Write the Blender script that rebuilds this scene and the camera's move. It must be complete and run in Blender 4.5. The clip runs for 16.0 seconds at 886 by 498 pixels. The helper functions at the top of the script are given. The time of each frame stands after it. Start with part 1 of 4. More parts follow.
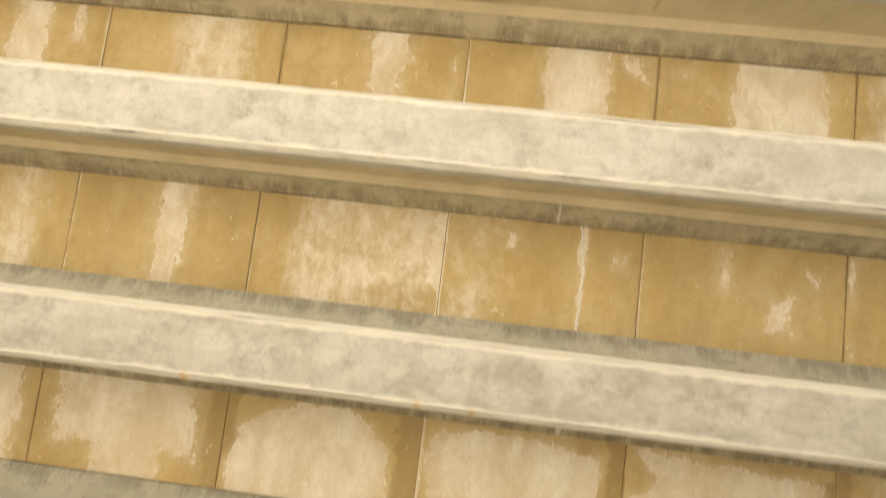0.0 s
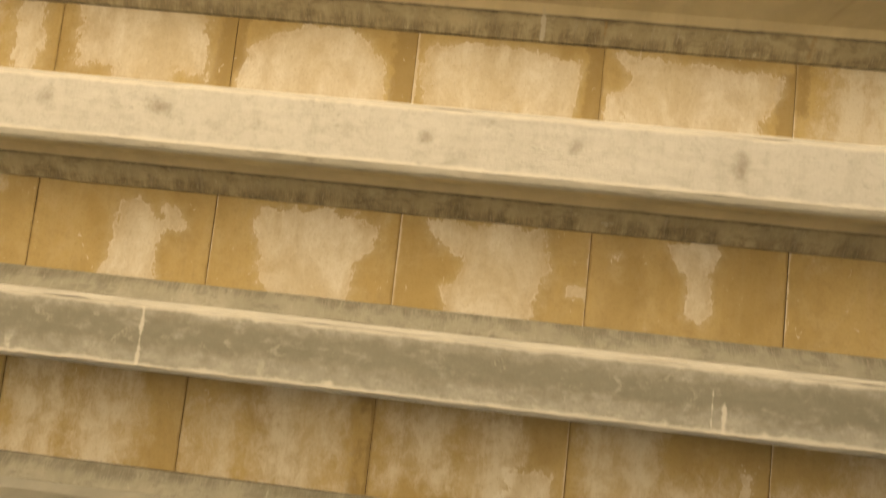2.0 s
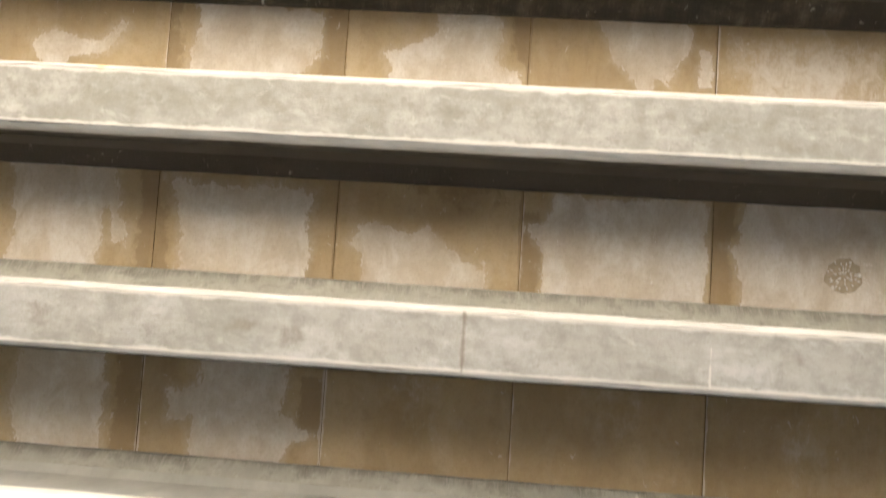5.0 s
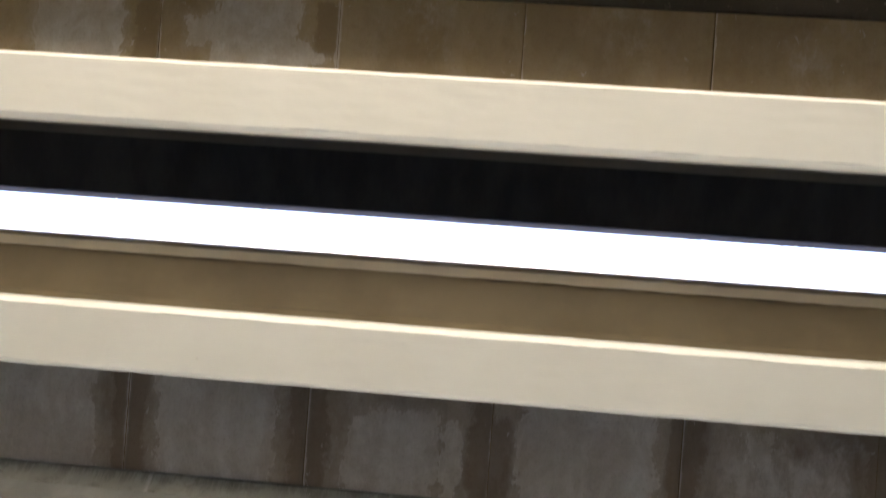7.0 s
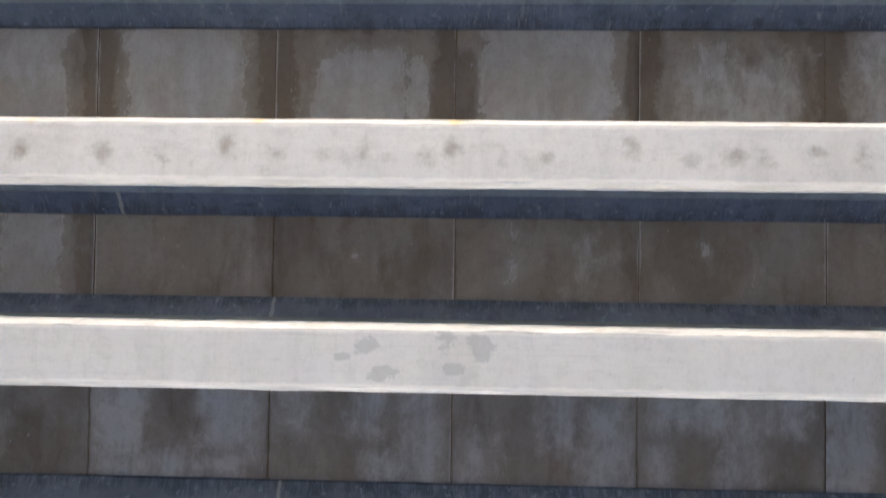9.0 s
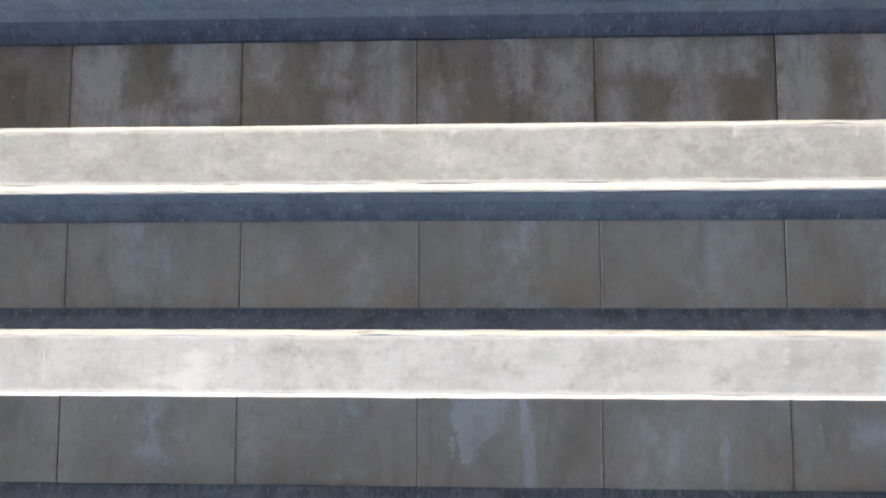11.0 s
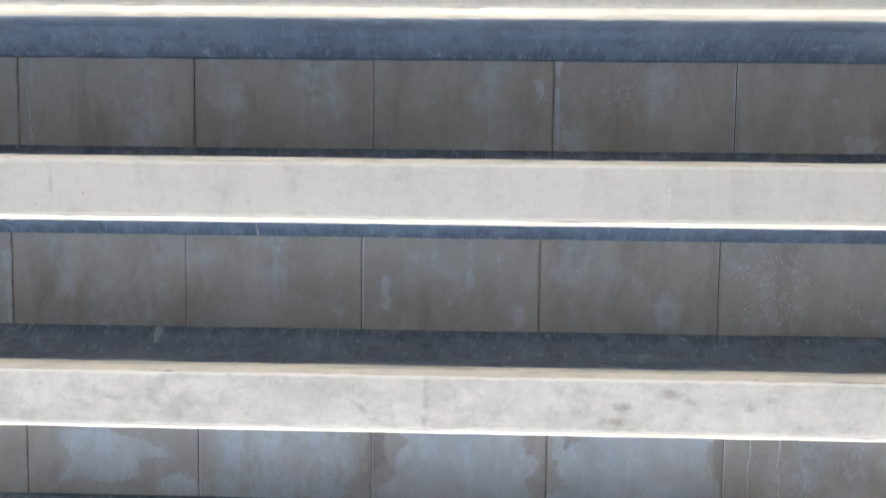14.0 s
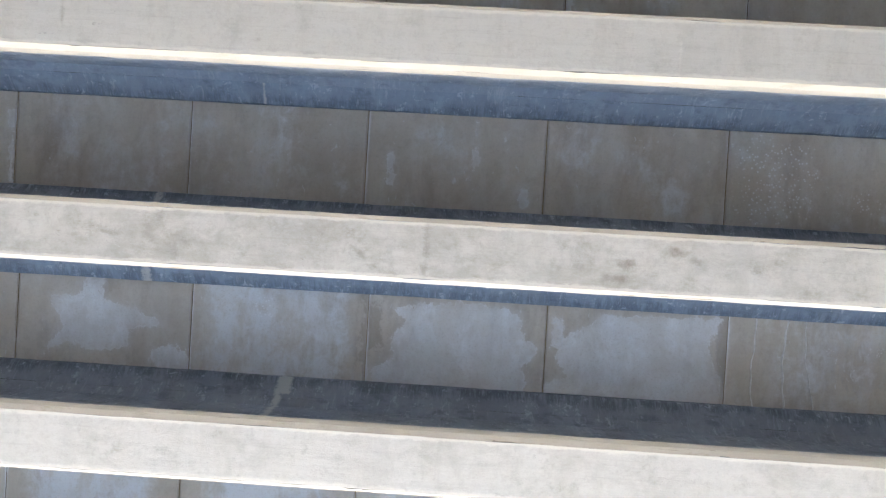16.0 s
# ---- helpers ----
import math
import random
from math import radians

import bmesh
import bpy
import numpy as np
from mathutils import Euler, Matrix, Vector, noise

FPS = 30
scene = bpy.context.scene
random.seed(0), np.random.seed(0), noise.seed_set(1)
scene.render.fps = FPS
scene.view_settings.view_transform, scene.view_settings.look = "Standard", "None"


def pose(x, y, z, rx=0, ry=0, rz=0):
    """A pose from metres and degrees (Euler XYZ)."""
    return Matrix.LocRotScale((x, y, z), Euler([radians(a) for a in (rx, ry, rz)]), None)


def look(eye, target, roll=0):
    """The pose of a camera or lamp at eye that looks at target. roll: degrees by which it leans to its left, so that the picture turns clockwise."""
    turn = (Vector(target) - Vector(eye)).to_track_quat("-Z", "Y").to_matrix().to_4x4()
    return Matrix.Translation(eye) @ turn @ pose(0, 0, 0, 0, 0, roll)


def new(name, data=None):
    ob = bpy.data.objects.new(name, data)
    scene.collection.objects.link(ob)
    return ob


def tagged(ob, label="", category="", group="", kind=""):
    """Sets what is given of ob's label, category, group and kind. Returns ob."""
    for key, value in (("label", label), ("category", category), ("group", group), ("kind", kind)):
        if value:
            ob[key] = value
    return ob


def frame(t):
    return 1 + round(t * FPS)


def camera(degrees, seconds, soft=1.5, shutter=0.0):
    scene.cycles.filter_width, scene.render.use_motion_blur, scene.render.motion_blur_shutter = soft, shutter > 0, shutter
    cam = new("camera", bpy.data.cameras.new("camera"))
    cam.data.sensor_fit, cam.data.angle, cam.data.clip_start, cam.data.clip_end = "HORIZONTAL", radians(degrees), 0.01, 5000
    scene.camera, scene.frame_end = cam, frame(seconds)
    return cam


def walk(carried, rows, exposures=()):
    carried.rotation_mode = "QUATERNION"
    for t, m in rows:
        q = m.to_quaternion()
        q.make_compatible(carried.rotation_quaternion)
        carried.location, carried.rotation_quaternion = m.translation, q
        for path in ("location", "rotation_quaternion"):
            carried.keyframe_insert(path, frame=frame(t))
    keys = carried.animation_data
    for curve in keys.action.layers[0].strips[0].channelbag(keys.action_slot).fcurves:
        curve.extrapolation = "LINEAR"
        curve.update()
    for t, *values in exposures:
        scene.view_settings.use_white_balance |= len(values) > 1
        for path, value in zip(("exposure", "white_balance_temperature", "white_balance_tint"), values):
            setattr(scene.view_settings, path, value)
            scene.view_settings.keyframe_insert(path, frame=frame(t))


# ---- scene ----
# Underside of a ribbed concrete deck over an underpass, open at both ends.
# x runs along the beams, y is the way that the camera walks, z is up.
cam = camera(65.51, 16.0, soft=1.2, shutter=0.4)
PATH = [
    (0.0, pose(0.288, -0.530, 1.994, 187.42, -3.30, -6.91)),
    (0.5, pose(0.326, 0.054, 1.922, 186.35, -2.88, -6.51)),
    (1.0, pose(0.425, 0.607, 1.897, 186.17, -2.88, -6.30)),
    (1.5, pose(0.510, 1.144, 1.885, 185.30, -2.92, -6.24)),
    (2.0, pose(0.570, 1.757, 1.895, 185.56, -3.03, -6.21)),
    (2.5, pose(0.656, 2.376, 1.855, 185.56, -2.74, -5.36)),
    (3.0, pose(0.675, 3.019, 1.821, 184.90, -2.57, -3.05)),
    (3.5, pose(0.807, 3.571, 1.799, 183.37, -2.52, -5.13)),
    (4.0, pose(0.857, 4.169, 1.785, 182.89, -2.46, -4.22)),
    (4.5, pose(0.885, 4.739, 1.798, 183.25, -2.74, -3.86)),
    (5.0, pose(0.964, 5.320, 1.787, 183.43, -2.94, -3.69)),
    (5.2, pose(0.977, 5.575, 1.765, 183.47, -3.01, -3.40)),
    (7.3, pose(1.054, 7.913, 1.764, 180.42, -3.16, -4.23)),
    (7.5, pose(1.058, 8.188, 1.771, 180.89, -2.70, -3.87)),
    (8.0, pose(1.080, 8.771, 1.728, 181.52, -2.20, -2.74)),
    (8.5, pose(1.192, 9.421, 1.673, 182.70, -1.81, -3.66)),
    (9.0, pose(1.267, 9.986, 1.683, 181.50, -1.74, -0.81)),
    (9.2, pose(1.264, 10.202, 1.674, 181.30, -1.77, -0.89)),
    (11.3, pose(1.583, 12.804, 1.636, 184.56, -2.35, 0.53)),
    (11.5, pose(1.582, 12.915, 1.639, 182.13, -2.03, 0.94)),
    (12.0, pose(1.602, 13.229, 1.655, 176.95, -1.86, -2.07)),
    (12.5, pose(1.652, 13.721, 1.636, 176.03, -1.73, -2.43)),
    (13.0, pose(1.680, 14.282, 1.594, 176.14, -1.38, -0.95)),
    (13.5, pose(1.751, 14.795, 1.554, 176.60, -1.48, -0.90)),
    (14.0, pose(1.788, 15.312, 1.568, 176.49, -1.26, -0.73)),
    (14.5, pose(1.812, 15.773, 1.570, 178.31, -1.71, -1.50)),
    (15.0, pose(1.855, 16.135, 1.543, 178.93, -1.73, -3.19)),
    (15.5, pose(1.846, 16.332, 1.573, 179.03, -1.65, -3.10)),
    (16.0, pose(1.815, 16.376, 1.581, 179.52, -1.55, -3.43)),
]

EXPOSURES = [
    (0.0, 2.43, 7700, 8),
    (1.0, 2.58, 7900, 8),
    (1.5, 2.62, 7900, 9),
    (2.0, 2.44, 10000, 11),
    (2.5, 2.79, 9200, 11),
    (3.0, 3.09, 8100, 11),
    (3.5, 3.34, 7300, 12),
    (4.0, 3.66, 6600, 13),
    (5.0, 4.08, 6500, 14),
    (7.5, 3.73, 6650, 14),
    (8.0, 4.14, 6350, 14),
    (8.5, 4.65, 6150, 15),
    (9.0, 4.87, 5900, 16),
    (11.5, 5.29, 6250, 13),
    (12.5, 5.15, 6350, 13),
    (13.0, 4.95, 6350, 13),
    (13.5, 4.97, 6350, 13),
    (14.0, 4.74, 6350, 12),
    (14.5, 4.78, 6400, 12),
    (16.0, 4.54, 6450, 13),
]
walk(cam, PATH, EXPOSURES)

# ---- daylight ----
SUN_UP, SUN_SIDE = radians(47), radians(2)
world = bpy.data.worlds.new("daylight")
scene.world = world
world.use_nodes = True
sky = world.node_tree.nodes.new("ShaderNodeTexSky")
sky.sky_type, sky.sun_disc = "NISHITA", False
sky.sun_elevation, sky.sun_rotation = SUN_UP, math.pi + SUN_SIDE
back = world.node_tree.nodes["Background"]
back.inputs["Strength"].default_value = 0.14
world.node_tree.links.new(sky.outputs["Color"], back.inputs["Color"])

sun = new("sun", bpy.data.lights.new("sun", "SUN"))
sun.data.energy, sun.data.angle, sun.data.color = 4.5, radians(0.53), (1.0, 0.92, 0.80)
sun.matrix_world = look((0, 0, 30), (math.sin(SUN_SIDE) * 10, math.cos(SUN_SIDE) * 10, 30 - 10 * math.tan(SUN_UP)))


# ---- materials ----
class Nodes:
    """A small writer of node trees."""

    def __init__(self, name):
        self.mat = bpy.data.materials.new(name)
        self.mat.use_nodes = True
        self.tree = self.mat.node_tree
        self.bsdf = self.tree.nodes["Principled BSDF"]
        self.place = self.node("ShaderNodeTexCoord").outputs["Object"]

    def node(self, kind):
        return self.tree.nodes.new(kind)

    def link(self, a, b):
        if hasattr(a, "is_output"):
            self.tree.links.new(a, b)
        else:
            b.default_value = a

    def attr(self, name):
        n = self.node("ShaderNodeAttribute")
        n.attribute_name = name
        return n.outputs["Fac"]

    def scaled(self, sx, sy, sz):
        m = self.node("ShaderNodeMapping")
        self.link(self.place, m.inputs["Vector"])
        m.inputs["Scale"].default_value = (sx, sy, sz)
        return m.outputs["Vector"]

    def noise(self, scale, detail=5.0, rough=0.6, stretch=(1, 1, 1), warp=0.0):
        n = self.node("ShaderNodeTexNoise")
        self.link(self.scaled(*stretch), n.inputs["Vector"])
        n.inputs["Scale"].default_value, n.inputs["Detail"].default_value = scale, detail
        n.inputs["Roughness"].default_value, n.inputs["Distortion"].default_value = rough, warp
        return n.outputs["Fac"]

    def math(self, op, a, b=0.0, c=None):
        n = self.node("ShaderNodeMath")
        n.operation = op
        self.link(a, n.inputs[0])
        self.link(b, n.inputs[1])
        if c is not None:
            self.link(c, n.inputs[2])
        return n.outputs[0]

    def step(self, value, low, high, to_low=0.0, to_high=1.0):
        n = self.node("ShaderNodeMapRange")
        n.interpolation_type = "SMOOTHSTEP"
        self.link(value, n.inputs["Value"])
        for key, v in (("From Min", low), ("From Max", high), ("To Min", to_low), ("To Max", to_high)):
            n.inputs[key].default_value = v
        return n.outputs["Result"]

    def mix(self, fac, a, b, blend="MIX"):
        n = self.node("ShaderNodeMix")
        n.data_type, n.blend_type = "RGBA", blend
        self.link(fac, n.inputs[0])
        self.link((*a, 1) if isinstance(a, tuple) else a, n.inputs[6])
        self.link((*b, 1) if isinstance(b, tuple) else b, n.inputs[7])
        return n.outputs[2]

    def done(self, colour, rough, height=None, depth=0.002, metal=0.0):
        self.link((*colour, 1) if isinstance(colour, tuple) else colour, self.bsdf.inputs["Base Color"])
        self.link(rough, self.bsdf.inputs["Roughness"])
        self.bsdf.inputs["Metallic"].default_value = metal
        if height is not None:
            bump = self.node("ShaderNodeBump")
            bump.inputs["Strength"].default_value, bump.inputs["Distance"].default_value = 0.7, depth
            self.link(height, bump.inputs["Height"])
            self.link(bump.outputs["Normal"], self.bsdf.inputs["Normal"])
        return self.mat


def panel_concrete(name, low, high, pale, wet_tone, veil_tone, crust_tone, cast=1.0):
    """Formwork-faced concrete; 'lime' carries crusted mineral bloom, 'haze' the soft kind, 'damp' dark seepage, 'dots' beaded drops."""
    n = Nodes(name)
    big = n.noise(3.2, 3.0, 0.5, (1.0, 0.9, 1.0), 0.6)
    ragged = n.noise(10.0, 8.0, 0.72, (1.0, 0.75, 1.0), 0.4)
    cloud = n.noise(1.7, 4.0, 0.55, (1.0, 0.55, 1.0))
    mottle = n.noise(17.0, 6.0, 0.68)
    fine = n.noise(60.0, 4.0, 0.65)
    frayed = n.noise(26.0, 6.0, 0.7, (1.0, 0.7, 1.0), 0.6)
    streak = n.noise(6.0, 5.0, 0.62, (1.0, 0.16, 1.0), 0.2)
    wander = n.math("ADD", n.math("MULTIPLY", n.math("SUBTRACT", big, 0.5), 0.9), n.math("ADD", n.math("MULTIPLY", n.math("SUBTRACT", ragged, 0.5), 0.9), n.math("MULTIPLY", n.math("SUBTRACT", frayed, 0.5), 0.55)))
    base = n.mix(n.step(cloud, 0.3, 0.7), low, high)
    base = n.mix(n.step(n.noise(4.5, 7.0, 0.68, (1.0, 0.8, 1.0), 0.5), 0.46, 0.66, 0.0, 0.4 * cast), base, pale)
    wash = n.noise(2.6, 6.0, 0.66, (1.3, 0.45, 1.0), 0.3)
    base = n.mix(n.step(wash, 0.5, 0.68, 0.0, 0.5 * cast), base, wet_tone)
    base = n.mix(n.step(streak, 0.45, 0.75, 0.0, 0.4 * cast), base, pale)
    base = n.mix(n.step(n.noise(1.1, 3.0, 0.5, (1.4, 0.8, 1.0), 0.8), 0.42, 0.7, 0.0, 0.3), base, wet_tone)
    base = n.mix(n.step(mottle, 0.45, 0.7, 0.0, 0.2), base, wet_tone)
    wet = n.math("ADD", n.attr("damp"), wander)
    base = n.mix(n.step(wet, 0.38, 0.6, 0.0, 0.58), base, wet_tone)
    bloom_at = n.math("ADD", n.attr("lime"), wander)
    haze_at = n.math("ADD", n.attr("haze"), n.math("MULTIPLY", wander, 0.7))
    soft = n.math("MULTIPLY", n.step(haze_at, 0.1, 0.62, 0.0, 1.0), n.step(n.math("ADD", n.math("MULTIPLY", streak, 0.5), n.math("MULTIPLY", ragged, 0.5)), 0.38, 0.58, 0.3, 1.0))
    veil = n.math("MULTIPLY", n.step(bloom_at, 0.1, 0.95, 0.0, 0.62), n.step(mottle, 0.3, 0.6, 1.0, 0.75))
    patchy = n.math("MULTIPLY", n.step(n.noise(3.6, 6.0, 0.66, (1.0, 0.7, 1.0), 0.5), 0.36, 0.62, 0.12, 1.0), n.step(frayed, 0.35, 0.65, 1.0, 0.62))
    crust = n.math("MULTIPLY", n.step(bloom_at, 0.48, 0.55, 0.0, 0.8), patchy)
    base = n.mix(n.math("MAXIMUM", veil, soft), base, veil_tone)
    base = n.mix(n.math("MULTIPLY", crust, n.step(streak, 0.35, 0.6, 0.55, 1.0)), base, crust_tone)
    ring = n.math("MULTIPLY", n.step(bloom_at, 0.47, 0.50), n.step(bloom_at, 0.60, 0.52))
    base = n.mix(n.math("MULTIPLY", ring, n.step(mottle, 0.4, 0.6, 0.0, 0.5)), base, crust_tone)
    flecks = n.step(n.noise(22.0, 3.0, 0.5, (1.0, 0.6, 1.0), 1.2), 0.69, 0.75, 0.0, 0.6)
    base = n.mix(flecks, base, veil_tone)
    cells = n.node("ShaderNodeTexVoronoi")
    n.link(n.place, cells.inputs["Vector"])
    cells.inputs["Scale"].default_value = 40.0
    bead = n.math("MULTIPLY", n.step(cells.outputs["Distance"], 0.32, 0.2, 0.0, 0.8), n.step(n.math("ADD", n.attr("dots"), n.math("SUBTRACT", ragged, 0.5)), 0.4, 0.6, 0.0, 0.8))
    base = n.mix(bead, base, crust_tone)
    base = n.mix(n.step(fine, 0.5, 0.72, 0.0, 0.22), base, wet_tone)
    rough = n.step(fine, 0.2, 0.8, 0.62, 0.85)
    height = n.math("ADD", n.math("MULTIPLY", fine, 0.5), n.math("ADD", n.math("MULTIPLY", crust, 0.6), n.math("MULTIPLY", mottle, 0.4)))
    return n.done(base, rough, height, 0.0015)


def beam_face_concrete(name, light, dark, stain, moss, grit=1.0):
    """Whitewashed soffit of a beam: soft grey clouds where the wash has worn, mossy patches, pale rims and fine pits."""
    n = Nodes(name)
    cloud = n.noise(3.0, 8.0, 0.7, (1.0, 1.6, 1.0), 0.3)
    blot = n.noise(8.0, 8.0, 0.74, (0.9, 1.0, 1.0), 0.15)
    fine = n.noise(70.0, 5.0, 0.65)
    bands = n.noise(5.5, 6.0, 0.66, (1.0, 0.22, 1.0), 0.3)
    grain = n.noise(16.0, 5.0, 0.65, (0.12, 3.2, 1.0), 0.2)
    mottle = n.noise(22.0, 8.0, 0.76)
    scrape = n.noise(11.0, 8.0, 0.74, (0.6, 1.2, 1.0), 0.15)
    worn, core = n.attr("worn"), n.attr("core")
    base = n.mix(n.step(n.math("ADD", cloud, worn), 0.38, 0.66), light, dark)
    base = n.mix(n.step(n.math("ADD", blot, n.math("MULTIPLY", worn, 0.5)), 0.46, 0.7, 0.0, 0.6), base, stain)
    base = n.mix(n.step(bands, 0.46, 0.66, 0.0, 0.4), base, dark)
    base = n.mix(n.step(n.math("ADD", n.noise(3.4, 6.0, 0.66, (0.8, 1.2, 1.0), 0.5), n.math("MULTIPLY", worn, 0.3)), 0.5, 0.64, 0.0, 0.32), base, moss)
    base = n.mix(n.step(n.math("ADD", core, n.math("MULTIPLY", n.math("SUBTRACT", blot, 0.5), 1.2)), 0.12, 0.75, 0.0, 0.8), base, moss)
    base = n.mix(n.step(mottle, 0.47, 0.62, 0.0, 0.32 * grit), base, stain)
    base = n.mix(n.step(grain, 0.54, 0.72, 0.0, 0.18), base, stain)
    base = n.mix(n.step(scrape, 0.52, 0.68, 0.0, 0.32), base, light)
    pit = n.math("ADD", n.noise(38.0, 6.0, 0.75, (0.7, 1.0, 1.0), 0.2), n.math("MULTIPLY", worn, 0.35))
    base = n.mix(n.math("MULTIPLY", n.step(pit, 0.6, 0.7, 0.0, 0.5), n.step(n.noise(3.2, 5.0, 0.6, (0.8, 1.6, 1.0), 0.6), 0.42, 0.6, 0.05, 1.0)), base, (0.21, 0.19, 0.145))
    flake = n.math("ADD", n.noise(9.0, 8.0, 0.76, (0.7, 1.2, 1.0), 0.6), n.math("MULTIPLY", worn, 0.12))
    base = n.mix(n.step(flake, 0.6, 0.66, 0.0, 0.25), base, (0.60, 0.575, 0.50))
    rim = n.math("ADD", n.attr("rim"), n.math("MULTIPLY", n.math("SUBTRACT", scrape, 0.5), 1.7))
    base = n.mix(n.step(rim, 0.3, 0.75, 0.0, 0.75), base, (0.64, 0.61, 0.53))
    spots = n.math("ADD", n.attr("spot"), n.math("MULTIPLY", n.math("SUBTRACT", blot, 0.5), 2.6))
    base = n.mix(n.step(spots, 0.2, 1.4, 0.0, 0.75), base, (0.2, 0.168, 0.12))
    base = n.mix(n.step(fine, 0.56, 0.74, 0.0, 0.25 * grit), base, (0.25, 0.235, 0.19))
    peel = n.math("ADD", n.attr("peel"), n.math("MULTIPLY", n.math("SUBTRACT", scrape, 0.5), 3.2))
    base = n.mix(n.step(peel, 0.5, 0.6, 0.0, 0.6), base, (0.31, 0.30, 0.265))
    rust = n.math("ADD", n.attr("rust"), n.math("MULTIPLY", n.math("SUBTRACT", blot, 0.5), 0.9))
    base = n.mix(n.step(rust, 0.3, 0.9, 0.0, 0.7), base, (0.48, 0.33, 0.13))
    runs = n.math("ADD", n.attr("drip"), n.math("MULTIPLY", n.math("SUBTRACT", scrape, 0.5), 1.5))
    base = n.mix(n.step(runs, 0.4, 0.8, 0.0, 0.68), base, (0.66, 0.63, 0.56))
    height = n.math("ADD", n.math("MULTIPLY", fine, 0.6), n.math("ADD", scrape, n.math("MULTIPLY", grain, 0.5)))
    return n.done(base, n.step(fine, 0.2, 0.8, 0.6, 0.85), height, 0.003)


def beam_side_concrete(name, light, dark, dirt_shade, pale, hatch, fleck=0.66):
    """Bare grey concrete with dark run-off streaks that start at the deck."""
    n = Nodes(name)
    runs = n.noise(46.0, 6.0, 0.74, (1.0, 0.17, 0.17), 0.3)
    wide_runs = n.noise(9.0, 5.0, 0.7, (1.0, 0.3, 0.25), 0.2)
    broad = n.noise(4.0, 6.0, 0.66, (1.0, 0.6, 0.6), 0.3)
    blotch = n.noise(13.0, 6.0, 0.72, (0.55, 1.0, 1.0), 0.3)
    mottle = n.noise(22.0, 6.0, 0.7)
    fine = n.noise(80.0, 3.0, 0.6)
    base = n.mix(n.step(broad, 0.3, 0.7), light, dark)
    base = n.mix(n.step(mottle, 0.42, 0.7, 0.0, 0.55), base, dark)
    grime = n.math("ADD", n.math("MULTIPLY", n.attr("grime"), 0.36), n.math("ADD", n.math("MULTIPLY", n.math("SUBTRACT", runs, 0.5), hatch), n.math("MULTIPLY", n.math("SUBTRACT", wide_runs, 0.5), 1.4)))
    base = n.mix(n.step(grime, 0.1, 0.62, 0.0, 0.85), base, dirt_shade)
    base = n.mix(n.step(blotch, 0.5, 0.66, 0.0, 0.38), base, dirt_shade)
    base = n.mix(n.step(n.math("ADD", n.math("MULTIPLY", runs, 0.55), n.math("MULTIPLY", wide_runs, 0.45)), 0.52, 0.64, 0.0, 0.5), base, pale)
    # shade of the sides turned from the light is painted in, with crease dirt
    base = n.mix(n.step(n.math("ADD", n.attr("dirt_shade"), n.math("ADD", n.math("MULTIPLY", n.math("SUBTRACT", wide_runs, 0.5), 0.7), n.math("MULTIPLY", n.math("SUBTRACT", blotch, 0.5), 0.6))), 0.02, 0.85, 0.0, 0.95), base, (0.042, 0.031, 0.02))
    base = n.mix(n.step(n.noise(24.0, 6.0, 0.74, (0.8, 0.7, 0.7), 0.4), fleck, fleck + 0.07, 0.0, 0.55), base, pale)
    base = n.mix(n.step(n.math("ADD", n.attr("rust"), n.math("MULTIPLY", n.math("SUBTRACT", mottle, 0.5), 0.9)), 0.3, 0.85, 0.0, 0.7), base, (0.36, 0.20, 0.06))
    base = n.mix(n.step(n.math("ADD", n.attr("drip"), n.math("MULTIPLY", n.math("SUBTRACT", mottle, 0.5), 1.3)), 0.35, 0.7, 0.0, 0.8), base, (0.60, 0.585, 0.53))
    return n.done(base, n.step(fine, 0.2, 0.8, 0.55, 0.8), n.math("ADD", runs, n.math("ADD", mottle, n.math("MULTIPLY", fine, 0.4))), 0.003)


def smooth_concrete(name, light, dark):
    """Smooth formed concrete of a web: soft clouds, a few thin runs."""
    n = Nodes(name)
    cloud = n.noise(3.0, 5.0, 0.6, (1.0, 0.6, 0.6), 0.3)
    thin = n.noise(30.0, 4.0, 0.65, (1.0, 0.3, 0.12))
    fine = n.noise(70.0, 4.0, 0.6)
    base = n.mix(n.step(cloud, 0.3, 0.7), light, dark)
    base = n.mix(n.step(thin, 0.56, 0.72, 0.0, 0.45), base, dark)
    base = n.mix(n.step(fine, 0.5, 0.75, 0.0, 0.3), base, dark)
    # webs of the later girders have their shade painted in too
    base = n.mix(n.step(n.math("ADD", n.attr("dirt_shade"), n.math("ADD", n.math("MULTIPLY", n.math("SUBTRACT", cloud, 0.5), 0.5), n.math("MULTIPLY", n.math("SUBTRACT", thin, 0.5), 0.3))), 0.2, 0.8, 0.0, 0.93), base, (0.06, 0.05, 0.038))
    base = n.mix(n.step(n.math("ADD", n.attr("rust"), n.math("MULTIPLY", n.math("SUBTRACT", cloud, 0.5), 0.9)), 0.3, 0.85, 0.0, 0.75), base, (0.42, 0.24, 0.07))
    base = n.mix(n.step(n.math("ADD", n.attr("drip"), n.math("MULTIPLY", n.math("SUBTRACT", thin, 0.5), 1.3)), 0.35, 0.7, 0.0, 0.7), base, (0.62, 0.57, 0.46))
    return n.done(base, 0.72, n.math("ADD", cloud, n.math("MULTIPLY", fine, 0.3)), 0.002)


